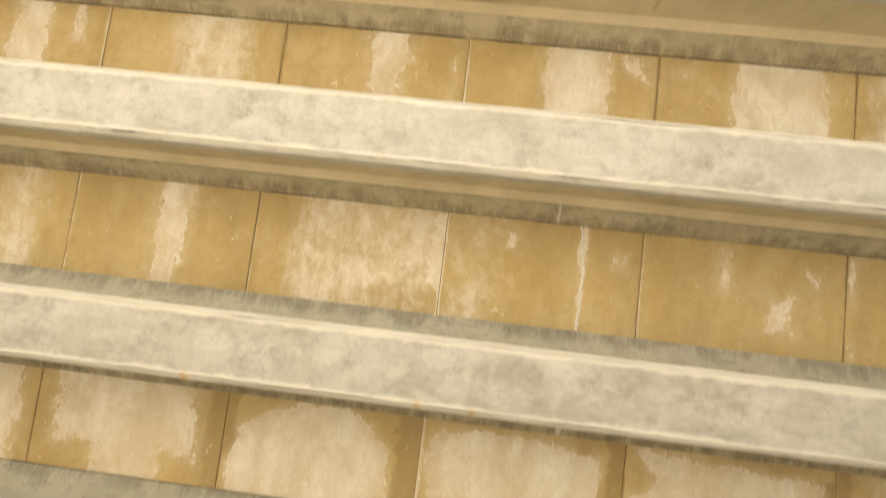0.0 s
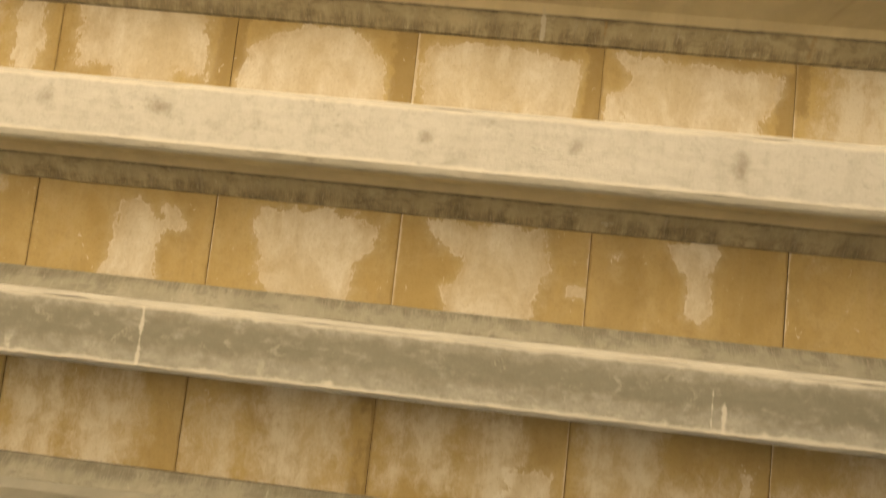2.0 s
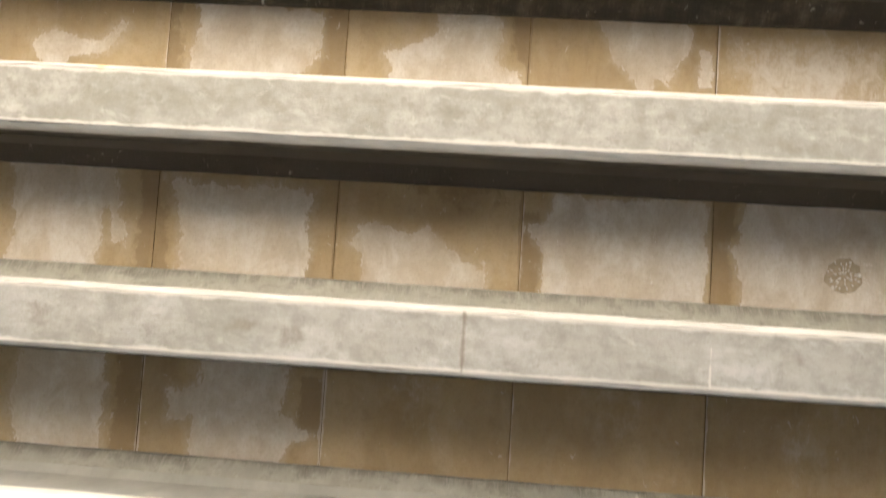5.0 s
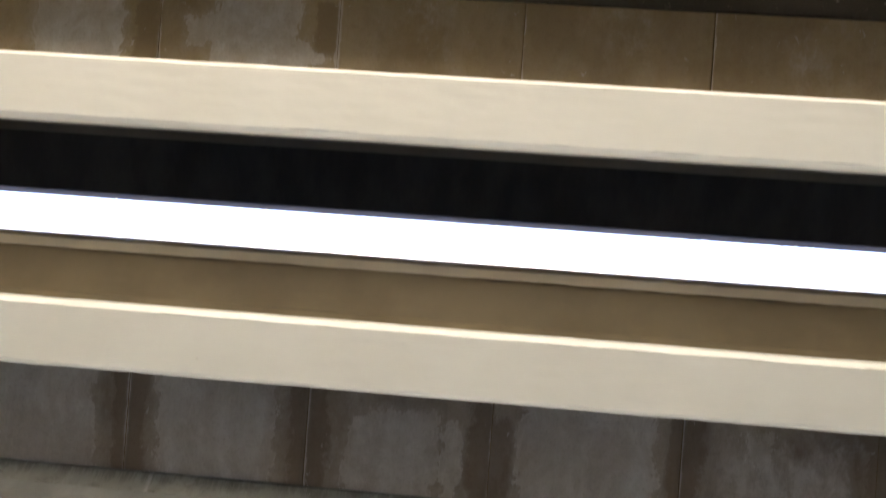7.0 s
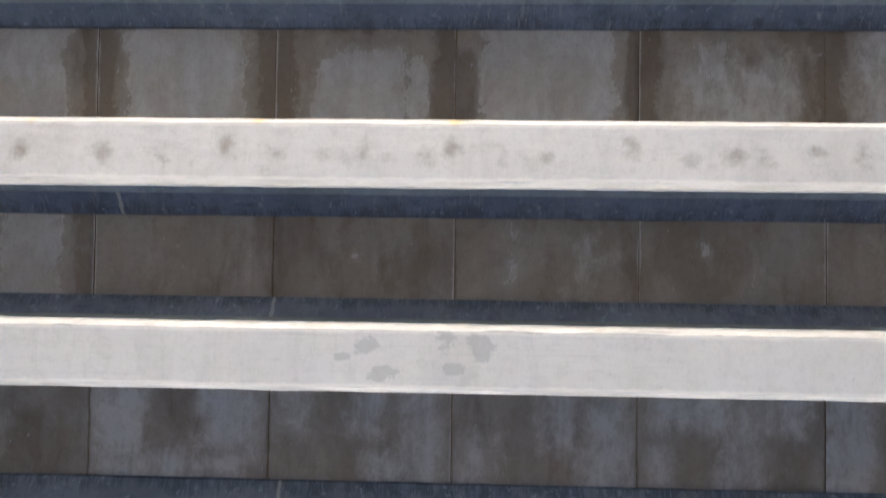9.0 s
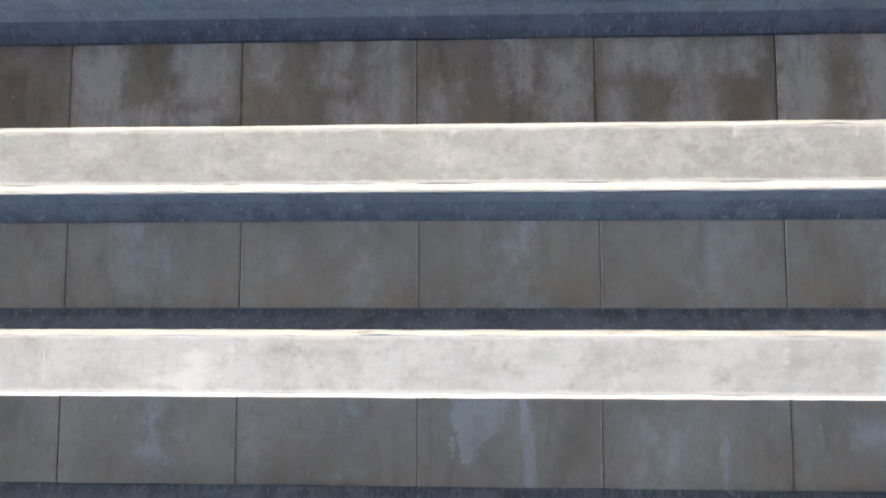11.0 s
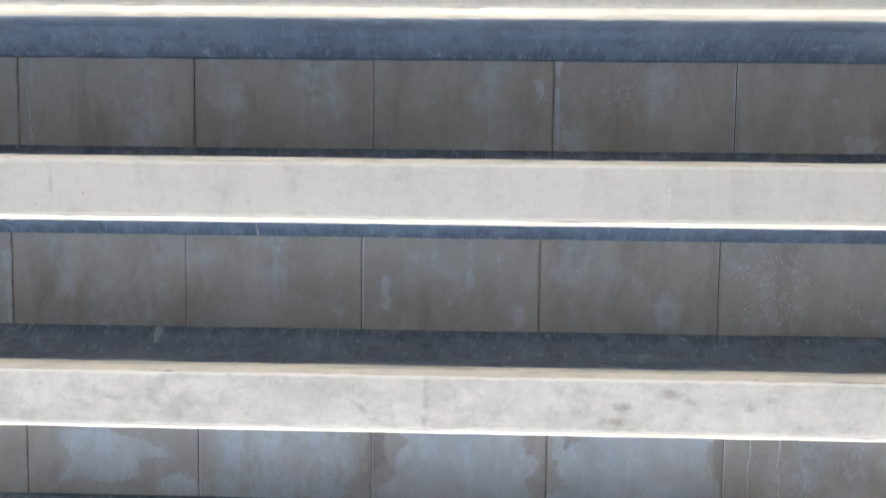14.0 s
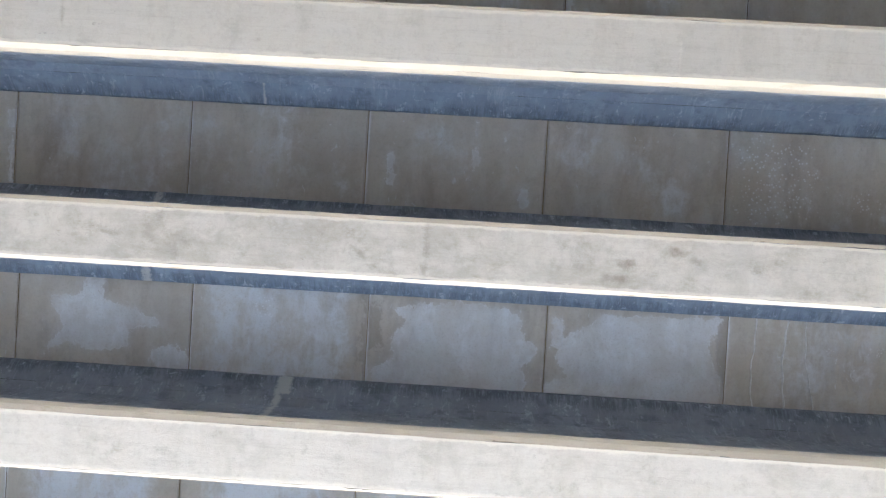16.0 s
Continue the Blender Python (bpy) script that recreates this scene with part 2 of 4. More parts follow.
def arris_plaster(name, light, dark):
    """Pale smooth edge of a beam, chipped in places."""
    n = Nodes(name)
    chip = n.noise(14.0, 6.0, 0.7, (0.3, 1.0, 1.0), 0.3)
    crack = n.noise(9.0, 6.0, 0.7, (0.16, 3.0, 3.0), 0.2)
    fine = n.noise(60.0, 4.0, 0.6)
    cloud = n.noise(2.2, 4.0, 0.6)
    base = n.mix(n.step(cloud, 0.3, 0.7), light, dark)
    base = n.mix(n.step(chip, 0.54, 0.66, 0.0, 0.7), base, (0.38, 0.35, 0.275))
    base = n.mix(n.step(crack, 0.62, 0.66, 0.0, 0.75), base, (0.13, 0.115, 0.09))
    base = n.mix(n.step(fine, 0.55, 0.75, 0.0, 0.3), base, (0.34, 0.31, 0.24))
    base = n.mix(n.step(n.math("ADD", n.attr("rust"), n.math("MULTIPLY", n.math("SUBTRACT", chip, 0.5), 0.8)), 0.25, 0.8, 0.0, 0.75), base, (0.60, 0.36, 0.1))
    return n.done(base, 0.7, n.math("ADD", chip, n.math("MULTIPLY", fine, 0.3)), 0.003)


def painted_concrete(name, colour, low):
    n = Nodes(name)
    cloud = n.noise(1.5, 4.0, 0.6)
    fine = n.noise(35.0, 4.0, 0.6)
    crack = n.noise(12.0, 6.0, 0.7, (0.25, 1.0, 1.0), 0.3)
    base = n.mix(n.step(cloud, 0.3, 0.7), colour, low)
    base = n.mix(n.step(crack, 0.68, 0.74, 0.0, 0.5), base, (0.2, 0.16, 0.1))
    return n.done(base, 0.48, n.math("ADD", cloud, n.math("MULTIPLY", fine, 0.12)), 0.003)


def ground_mineral():
    n = Nodes("ground_mineral")
    cloud = n.noise(0.35, 6.0, 0.6)
    fine = n.noise(14.0, 5.0, 0.65)
    base = n.mix(n.step(cloud, 0.3, 0.7), (0.46, 0.435, 0.39), (0.39, 0.37, 0.33))
    base = n.mix(n.step(fine, 0.4, 0.75, 0.0, 0.35), base, (0.28, 0.265, 0.24))
    return n.done(base, 0.85, fine, 0.004)


def asphalt():
    n = Nodes("asphalt")
    cloud = n.noise(0.6, 6.0, 0.6)
    fine = n.noise(60.0, 4.0, 0.7)
    base = n.mix(n.step(cloud, 0.3, 0.7), (0.055, 0.055, 0.058), (0.09, 0.09, 0.092))
    base = n.mix(n.step(fine, 0.45, 0.8, 0.0, 0.5), base, (0.16, 0.155, 0.15))
    return n.done(base, 0.75, fine, 0.003)


def plain_concrete():
    n = Nodes("plain_concrete")
    cloud = n.noise(0.9, 6.0, 0.62, (1.0, 1.0, 0.5))
    fine = n.noise(25.0, 5.0, 0.6)
    base = n.mix(n.step(cloud, 0.3, 0.7), (0.12, 0.118, 0.11), (0.085, 0.083, 0.078))
    base = n.mix(n.step(fine, 0.5, 0.8, 0.0, 0.3), base, (0.06, 0.058, 0.054))
    return n.done(base, 0.8, fine, 0.002)


M_PANEL = panel_concrete("tan_panel_concrete", (0.443, 0.323, 0.138), (0.528, 0.403, 0.197), (0.623, 0.545, 0.385), (0.282, 0.19, 0.074), (0.69, 0.635, 0.53), (0.80, 0.765, 0.695), 0.45)
M_PANEL_1 = panel_concrete("sallow_panel_concrete", (0.437, 0.325, 0.172), (0.522, 0.403, 0.232), (0.62, 0.545, 0.415), (0.275, 0.19, 0.095), (0.69, 0.63, 0.535), (0.80, 0.76, 0.695), 0.45)
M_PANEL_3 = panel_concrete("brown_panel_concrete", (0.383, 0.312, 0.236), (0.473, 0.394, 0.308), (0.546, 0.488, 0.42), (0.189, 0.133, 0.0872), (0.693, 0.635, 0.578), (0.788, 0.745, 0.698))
LIME = Nodes("lime_deposit")
M_LIME = LIME.done(LIME.mix(LIME.step(LIME.noise(30.0), 0.4, 0.6), (0.78, 0.755, 0.70), (0.66, 0.63, 0.57)), 0.8, LIME.noise(60.0), 0.002)
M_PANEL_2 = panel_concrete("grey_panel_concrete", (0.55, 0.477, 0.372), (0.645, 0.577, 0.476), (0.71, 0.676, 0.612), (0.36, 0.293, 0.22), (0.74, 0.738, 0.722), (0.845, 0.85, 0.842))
M_FACE = beam_face_concrete("beam_face_concrete", (0.483, 0.473, 0.43), (0.38, 0.367, 0.318), (0.26, 0.247, 0.2), (0.178, 0.17, 0.127), 0.75)
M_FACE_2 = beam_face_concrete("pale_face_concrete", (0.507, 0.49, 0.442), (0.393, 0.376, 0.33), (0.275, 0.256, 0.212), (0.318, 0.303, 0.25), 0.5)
M_SIDE = beam_side_concrete("stained_side_concrete", (0.48, 0.42, 0.29), (0.355, 0.30, 0.195), (0.13, 0.1, 0.055), (0.6, 0.55, 0.43), 0.75, 0.62)
M_SIDE_0 = beam_side_concrete("grey_side_concrete", (0.445, 0.432, 0.362), (0.34, 0.328, 0.268), (0.165, 0.157, 0.122), (0.55, 0.53, 0.455), 0.85, 0.62)
# Blue skylight is put into these colours; slate serves the sides facing away.
M_SIDE_2 = beam_side_concrete("skylit_side_concrete", (0.305, 0.372, 0.44), (0.225, 0.276, 0.332), (0.1, 0.124, 0.153), (0.54, 0.59, 0.65), 1.15, 0.575)
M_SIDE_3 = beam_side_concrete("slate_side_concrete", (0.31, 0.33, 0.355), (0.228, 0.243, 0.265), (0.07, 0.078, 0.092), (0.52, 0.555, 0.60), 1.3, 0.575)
# Navy copy: the same skylight, painted dimmer.
M_SIDE_4 = beam_side_concrete("dim_skylit_side_concrete", (0.215, 0.25, 0.335), (0.15, 0.177, 0.245), (0.052, 0.063, 0.09), (0.43, 0.475, 0.55), 1.2, 0.59)
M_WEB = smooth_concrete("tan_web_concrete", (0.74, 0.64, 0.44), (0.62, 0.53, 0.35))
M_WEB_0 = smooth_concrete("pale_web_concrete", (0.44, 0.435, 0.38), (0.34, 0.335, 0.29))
# The webs carry the blue skylight in their colour too.
M_WEB_2 = beam_side_concrete("skylit_web_concrete", (0.34, 0.395, 0.455), (0.26, 0.305, 0.355), (0.13, 0.155, 0.185), (0.54, 0.59, 0.64), 1.1, 0.59)
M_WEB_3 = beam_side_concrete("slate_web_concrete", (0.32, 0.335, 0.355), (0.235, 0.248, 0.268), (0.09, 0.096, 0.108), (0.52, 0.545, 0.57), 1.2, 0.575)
M_ARRIS = arris_plaster("arris_plaster", (0.46, 0.44, 0.375), (0.37, 0.352, 0.295))
M_ARRIS_1 = arris_plaster("whitewashed_arris_plaster", (0.70, 0.67, 0.58), (0.60, 0.57, 0.48))
M_ARRIS_2 = arris_plaster("cream_arris_plaster", (0.49, 0.463, 0.395), (0.425, 0.40, 0.335))
M_PAINT = painted_concrete("cream_paint", (0.76, 0.74, 0.63), (0.72, 0.70, 0.59))
M_LEDGE = painted_concrete("brown_render", (0.28, 0.225, 0.13), (0.22, 0.175, 0.10))
M_GROUND = ground_mineral()
M_DARK_FLOOR = asphalt()
M_WALL = plain_concrete()
M_LIP = painted_concrete("pale_mortar", (0.74, 0.66, 0.50), (0.62, 0.55, 0.41))
# Near-black girder side by the slot: its shade is put into the colour.
SHADED = Nodes("shaded_black_side")
M_SHADED = SHADED.done(SHADED.mix(SHADED.step(SHADED.noise(6.0, 5.0, 0.6, (1.0, 0.4, 0.4)), 0.35, 0.7), (0.026, 0.026, 0.03), (0.042, 0.041, 0.045)),
                 SHADED.step(SHADED.noise(3.0, 5.0, 0.6), 0.3, 0.7, 0.5, 0.62), SHADED.noise(18.0, 5.0, 0.6), 0.001)
SHADED.bsdf.inputs["Specular IOR Level"].default_value = 0.16
# Plain concrete of the slot's upstand, in one dark bluish tone.
UPSTAND = Nodes("dark_upstand_concrete")
M_UPSTAND = UPSTAND.done(UPSTAND.mix(UPSTAND.step(UPSTAND.noise(1.6, 4.0, 0.55, (1.0, 0.6, 1.6)), 0.35, 0.7), (0.04, 0.043, 0.075), (0.065, 0.069, 0.11)), 0.95,
                         UPSTAND.noise(20.0, 5.0, 0.6), 0.002)
UPSTAND.bsdf.inputs["Specular IOR Level"].default_value = 0.05
DAMP = Nodes("damp_concrete")
M_DAMP = DAMP.done(DAMP.mix(DAMP.step(DAMP.noise(25.0), 0.4, 0.6), (0.48, 0.39, 0.27), (0.41, 0.33, 0.22)), 0.6)
JOINT = Nodes("joint_shadow_gap")
M_JOINT = JOINT.done(JOINT.mix(JOINT.step(JOINT.noise(20.0), 0.4, 0.6), (0.17, 0.115, 0.05), (0.32, 0.215, 0.09)), 0.9)


# ---- builders ----
def part(name, bm, material, parent, label=""):
    mesh = bpy.data.meshes.new(name)
    bm.to_mesh(mesh)
    bm.free()
    mesh.materials.append(material)
    ob = new(name, mesh)
    ob.parent = parent
    return tagged(ob, label)


def box(bm, x0, y0, z0, x1, y1, z1):
    m = Matrix.LocRotScale(((x0 + x1) / 2, (y0 + y1) / 2, (z0 + z1) / 2), None, (x1 - x0, y1 - y0, z1 - z0))
    bmesh.ops.create_cube(bm, size=1.0, matrix=m)


def solid(name, material, *boxes):
    bm = bmesh.new()
    for b in boxes:
        box(bm, *b)
    return part(name, bm, material, None)


# ---- plan ----
WIDE, DECK, SOFFIT = 1.2, 6.20, 5.43
X0, X1 = -6.0, 7.2
WALL_W, WALL_E = -7.3, 8.5
PITCH, FIRST, BAY = 1.1849, -2.409, 0.587
BAYS = range(-1, 18)
# small departures of the real bays from the even pitch: start, end, sideways
START_OFF = {0: 0.001, 1: -0.053, 2: 0.018, 3: 0.024, 4: 0.001, 5: 0.014, 6: -0.033, 7: 0.0, 9: -0.024, 10: 0.04, 11: -0.029, 12: 0.027, 13: -0.004, 14: -0.022, 15: -0.027, 16: 0.019, 17: 0.0}
END_OFF = {0: 0.0, 1: -0.006, 2: 0.0, 3: 0.015, 4: 0.001, 5: -0.037, 6: 0.022, 7: 0.024, 9: 0.065, 10: -0.018, 11: -0.011, 12: 0.014, 13: -0.017, 14: -0.025, 15: 0.008, 16: 0.014, 17: 0.0}
SIDE_OFF = {0: -0.008, 1: -0.011, 2: -0.011, 3: 0.011, 4: -0.015, 5: -0.002, 6: 0.017, 7: 0.018, 9: -0.004, 10: 0.005, 11: -0.001, 12: 0.018, 13: 0.014, 14: 0.01, 15: -0.058, 16: 0.015}
# an open slot parts the two decks in this bay; the second deck stands a little further on
SLOT_BAY, SECOND_DECK = 8, 0.19
SLOT_A, SLOT_B, DECK_TOP = 7.29, 7.578, 7.15


def bay_start(n):
    if n == SLOT_BAY:
        return 7.03
    return FIRST + PITCH * n + START_OFF.get(n, 0.0) + (SECOND_DECK if n > SLOT_BAY else 0.0)


def bay_end(n):
    if n == SLOT_BAY:
        return 7.83
    return FIRST + PITCH * n + BAY + END_OFF.get(n, 0.0) + (SECOND_DECK if n > SLOT_BAY else 0.0)


# ---- large structure ----
bm = bmesh.new()
bmesh.ops.create_grid(bm, x_segments=40, y_segments=40, size=250, matrix=Matrix.Translation((0, 0, 0)))
ground = tagged(part("ground", bm, M_GROUND, None), "pale sandy concrete ground beyond the deck", "ground", kind="structure")
Y_IN, Y_OUT = bay_end(-1) - 0.02, bay_start(18) + 0.02
# Out of view: dark floor added to cut bounced light, with an eastern strip.
road = tagged(solid("road", M_DARK_FLOOR, (WALL_W + 0.3, 2.6, -0.2, WALL_E - 0.3, Y_OUT - 0.4, 0.006), (2.6, -24.0, -0.2, WALL_E - 0.3, 2.6, 0.006)), "unseen dark floor that cuts bounced light under the deck", "road", kind="structure")
# the first deck reaches the side walls; the second leaves a strip of sky open along each of them
# Walls, reach and strips are out of view, added to shape the light.
deck_1 = tagged(solid("deck_slab", M_WALL, (WALL_W, Y_IN, DECK + 0.02, WALL_E, SLOT_A - 0.25, 6.48)),
                "thick grey concrete deck slab above the beams", "deck slab", kind="structure")
# The widened part up to 10.6 keeps skylight off the first bays.
deck_2 = tagged(solid("deck_slab", M_WALL, (X0 - 0.5, SLOT_B + 0.25, DECK + 0.02, X1 + 0.5, Y_OUT, 6.48),
                       (WALL_W, SLOT_B + 0.25, DECK + 0.02, X0 - 0.5, 10.6, 6.48), (X1 + 0.5, SLOT_B + 0.25, DECK + 0.02, WALL_E, 10.6, 6.48)),
                "thick grey concrete deck slab above the beams", "deck slab", kind="structure")
# Unseen walls; their dark tone is there to cut light under the deck.
for wall, xa, xb in (("wall_west", WALL_W - 0.5, WALL_W), ("wall_east", WALL_E, WALL_E + 0.5)):
    tagged(solid(wall, M_WALL, (xa, -8.0, 0.0, xb, 26.0, 7.2)), "unseen dark side wall that limits the light under the deck", "wall", kind="structure")
for x in (X0 + 0.1, X1 - 0.1):
    tagged(solid("pier_wall", M_WALL, (x - 0.2, Y_IN, 4.9, x + 0.2, SLOT_A, SOFFIT), (x - 0.2, SLOT_B, 4.9, x + 0.2, Y_OUT, SOFFIT),
                 *[(x - 0.2, y, 0.0, x + 0.2, y + 0.5, 4.9) for y in (-2.8, 1.0, 4.8, 8.6, 12.4, 16.2, 18.3)]),
           "concrete columns and cross head that carry the beams", "pier", kind="structure")


# ---- stains on the panels ----
STAINS = {}


def bloom(bay, col, u0, v0, u1, v1, amount=1.0, edge=0.05):
    """Pale mineral bloom over part of a panel; u runs along the beams and v across the bay, 0 to 1."""
    kind = "haze" if edge >= (0.05 if 11 <= bay <= 15 else 0.08) else "lime"
    if 12 <= bay <= 15 and kind == "haze":
        amount, edge = amount * 0.66, max(edge, 0.1)
    STAINS.setdefault((bay, col), []).append((kind, u0, v0, u1, v1, amount, edge))


def patch(bay, col, amount, edge, *outline):
    """A crusted patch of bloom with an outline of its own: u, v, u, v and so on."""
    STAINS.setdefault((bay, col), []).append(("lime", outline, amount, 1.5 * edge))


def reach(u, v, outline):
    """How far each point of a panel lies outside an outline, in metres; negative inside."""
    px, py = np.array(outline[0::2]) * WIDE, np.array(outline[1::2]) * BAY
    x, y = u * WIDE, v * BAY
    best, inside = np.full(u.shape, 9.0), np.zeros(u.shape, bool)
    for ax, ay, bx, by in zip(px, py, np.roll(px, -1), np.roll(py, -1)):
        t = np.clip(((x - ax) * (bx - ax) + (y - ay) * (by - ay)) / ((bx - ax) ** 2 + (by - ay) ** 2 + 1e-12), 0, 1)
        best = np.minimum(best, np.hypot(x - ax - t * (bx - ax), y - ay - t * (by - ay)))
        inside ^= ((ay > y) != (by > y)) & (x < (bx - ax) * (y - ay) / (by - ay + 1e-12) + ax)
    return np.where(inside, -best, best)


def beads(bay, col, u0, v0, u1, v1, amount=1.0, edge=0.05):
    STAINS.setdefault((bay, col), []).append(("dots", u0, v0, u1, v1, amount, edge))


def seep(bay, col, u0, v0, u1, v1, amount=1.0, edge=0.05):
    STAINS.setdefault((bay, col), []).append(("damp", u0, v0, u1, v1, amount, edge))


bloom(0, -3, 0.45, -0.2, 0.68, 1.2, 0.8, 0.07)
bloom(0, -3, 0.78, -0.1, 0.9, 0.5, 0.7, 0.04)
bloom(0, -2, 0.45, -0.2, 0.78, 1.2, 0.72, 0.1)
bloom(0, -1, 0.47, -0.2, 0.7, 1.2, 0.75, 0.07)
bloom(0, -1, 0.92, -0.2, 0.96, 1.2, 0.7, 0.03)
bloom(0, 0, 0.42, -0.2, 0.76, 1.2, 0.9, 0.05)
bloom(0, 0, 0.8, 0, 0.95, 0.3, 0.6, 0.05)
bloom(0, 1, 0.4, -0.2, 0.86, 1.2, 0.92, 0.05)
bloom(0, 1, 0.1, 0, 0.2, 0.3, 0.6, 0.04)
bloom(0, 2, 0.1, -0.2, 0.4, 1.2, 0.6, 0.08)
bloom(1, -3, 0.6, -0.2, 0.8, 1.2, 0.7, 0.1)
bloom(1, -2, 0.45, -0.2, 0.63, 1.2, 0.8, 0.07)
bloom(1, -1, 0.15, -0.3, 1, 1.3, 0.42, 0.1)
bloom(1, -1, 0.52, -0.2, 0.66, 1.2, 0.62, 0.08)
bloom(1, -1, 0.94, 0, 1, 0.8, 0.8, 0.03)
bloom(1, 0, 0, -0.3, 0.3, 1.3, 0.35, 0.1)
bloom(1, 0, 0.69, -0.2, 0.72, 1.2, 0.85, 0.02)
bloom(1, 0, 0.3, 0.1, 0.38, 0.3, 0.6, 0.04)
bloom(1, 0, 0.82, 0.2, 0.95, 0.4, 0.6, 0.03)
bloom(1, 1, 0.38, 0.05, 0.46, 0.45, 0.75, 0.05)
bloom(1, 1, 0.62, 0.45, 0.76, 0.8, 0.85, 0.05)
bloom(1, 1, 0.82, 0.2, 0.9, 0.7, 0.65, 0.04)
bloom(1, 1, 0.1, 0.1, 0.2, 0.3, 0.62, 0.04)
bloom(1, 2, 0, 0, 0.05, 1, 0.6, 0.03)
bloom(1, 2, 0.5, -0.2, 0.7, 1.2, 0.45, 0.1)
bloom(2, -3, 0.1, -0.2, 0.6, 1.2, 0.7, 0.1)
bloom(2, -3, 0.72, -0.2, 0.93, 1.2, 0.8, 0.06)
bloom(2, -2, 0.1, -0.2, 0.86, 0.75, 0.85, 0.06)
bloom(2, -2, 0.3, -0.2, 0.7, 1.2, 0.9, 0.06)
seep(2, -2, 0.9, -0.2, 1.1, 1.2, 0.75, 0.05)
bloom(2, -1, 0.02, 0.7, 0.2, 1, 0.8, 0.04)
seep(2, -1, 0.86, -0.2, 1.1, 1.2, 0.8, 0.04)
seep(2, -1, -0.1, -0.2, 0.08, 0.6, 0.7, 0.05)
bloom(2, 0, 0.02, 0.3, 0.12, 0.7, 0.75, 0.03)
seep(2, 0, 0.9, -0.2, 1.1, 1.2, 0.8, 0.03)
bloom(2, 1, 0.02, 0.5, 0.12, 0.9, 0.8, 0.03)
seep(2, 1, 0.9, 0.1, 1.1, 1.2, 0.8, 0.03)
bloom(2, 2, 0.15, -0.2, 1, 1.2, 0.72, 0.09)
seep(2, 2, -0.1, -0.2, 0.1, 0.6, 0.7, 0.04)
bloom(3, -3, 0.2, -0.2, 0.8, 1.2, 0.55, 0.1)
bloom(3, -2, 0.7, 0.18, 0.84, 0.45, 0.85, 0.04)
bloom(3, 0, 0.9, 0.6, 1, 0.7, 0.8, 0.02)
bloom(3, 1, 0.1, 0.2, 0.16, 0.5, 0.6, 0.03)
bloom(3, 2, 0.55, 0.4, 0.75, 1.2, 0.8, 0.05)
bloom(3, 2, 0.1, 0, 0.3, 0.2, 0.55, 0.05)
bloom(4, -3, 0.2, -0.2, 0.8, 1.2, 0.68, 0.16)
bloom(4, -2, 0.1, -0.2, 0.32, 1.2, 0.8, 0.14)
bloom(4, -2, 0.45, 0, 0.7, 1.2, 0.84, 0.14)
bloom(4, -1, 0.05, 0.3, 0.25, 1.2, 0.78, 0.12)
bloom(4, -1, 0.46, -0.1, 0.8, 1.2, 0.9, 0.12)
seep(4, -1, 0.88, -0.2, 1, 1.2, 0.6, 0.06)
bloom(4, 0, 0.1, 0.1, 0.4, 0.8, 0.78, 0.12)
bloom(4, 0, 0.5, 0.1, 0.72, 1.2, 0.94, 0.1)
bloom(4, 0, 0.68, 0.55, 0.95, 1.1, 0.95, 0.06)
bloom(4, 1, 0.1, 0.05, 0.42, 1.2, 0.92, 0.1)
bloom(4, 1, 0.5, 0.5, 0.8, 1.2, 0.88, 0.1)
bloom(4, 1, 0.85, 0.3, 0.92, 0.8, 0.88, 0.03)
bloom(4, 2, 0.08, 0.5, 0.3, 1.2, 0.88, 0.1)
bloom(4, 2, 0.4, -0.1, 0.8, 1.2, 0.73, 0.16)
bloom(5, -3, 0.1, -0.2, 0.8, 1.2, 0.7, 0.1)
seep(5, -1, 0.86, -0.2, 1.1, 1.2, 0.75, 0.05)
seep(5, -1, -0.1, -0.2, 0.1, 1.2, 0.7, 0.05)
bloom(5, 0, 0.84, 0.65, 0.97, 0.85, 0.85, 0.03)
seep(5, 0, 0.9, -0.2, 1.1, 0.6, 0.7, 0.04)
bloom(5, 1, 0.9, 0.3, 1, 0.8, 0.75, 0.03)
bloom(5, 2, 0.15, 0.3, 0.85, 1.2, 0.66, 0.12)
bloom(6, -3, 0.1, -0.2, 0.9, 1.2, 0.8, 0.08)
seep(6, -2, 0.9, -0.2, 1.1, 1.2, 0.8, 0.04)
bloom(6, -1, 0.05, 0, 0.2, 0.3, 0.75, 0.04)
seep(6, -1, -0.1, 0.3, 0.1, 1.2, 0.7, 0.04)
bloom(6, 0, 0.1, 0.4, 0.35, 0.6, 0.7, 0.05)
seep(6, 0, 0.3, -0.3, 1, 0.3, 0.6, 0.08)
seep(6, 1, -0.1, 0.2, 0.1, 1.2, 0.8, 0.03)
seep(6, 2, -0.1, -0.2, 0.12, 1.2, 0.8, 0.04)
bloom(7, -3, 0.2, -0.2, 0.9, 1.2, 0.7, 0.1)
seep(7, -2, 0.84, -0.2, 1.1, 1.2, 0.8, 0.04)
bloom(7, -1, 0.14, 0.3, 0.3, 0.65, 0.8, 0.04)
seep(7, -1, 0.86, 0.1, 1.1, 0.7, 0.8, 0.03)
bloom(7, 0, 0.4, -0.1, 0.6, 0.6, 0.3, 0.1)
bloom(7, 1, 0.4, -0.1, 0.6, 0.6, 0.3, 0.1)
bloom(7, 2, 0.4, -0.1, 0.6, 0.6, 0.3, 0.1)
bloom(7, 3, 0.4, -0.1, 0.6, 0.6, 0.3, 0.1)
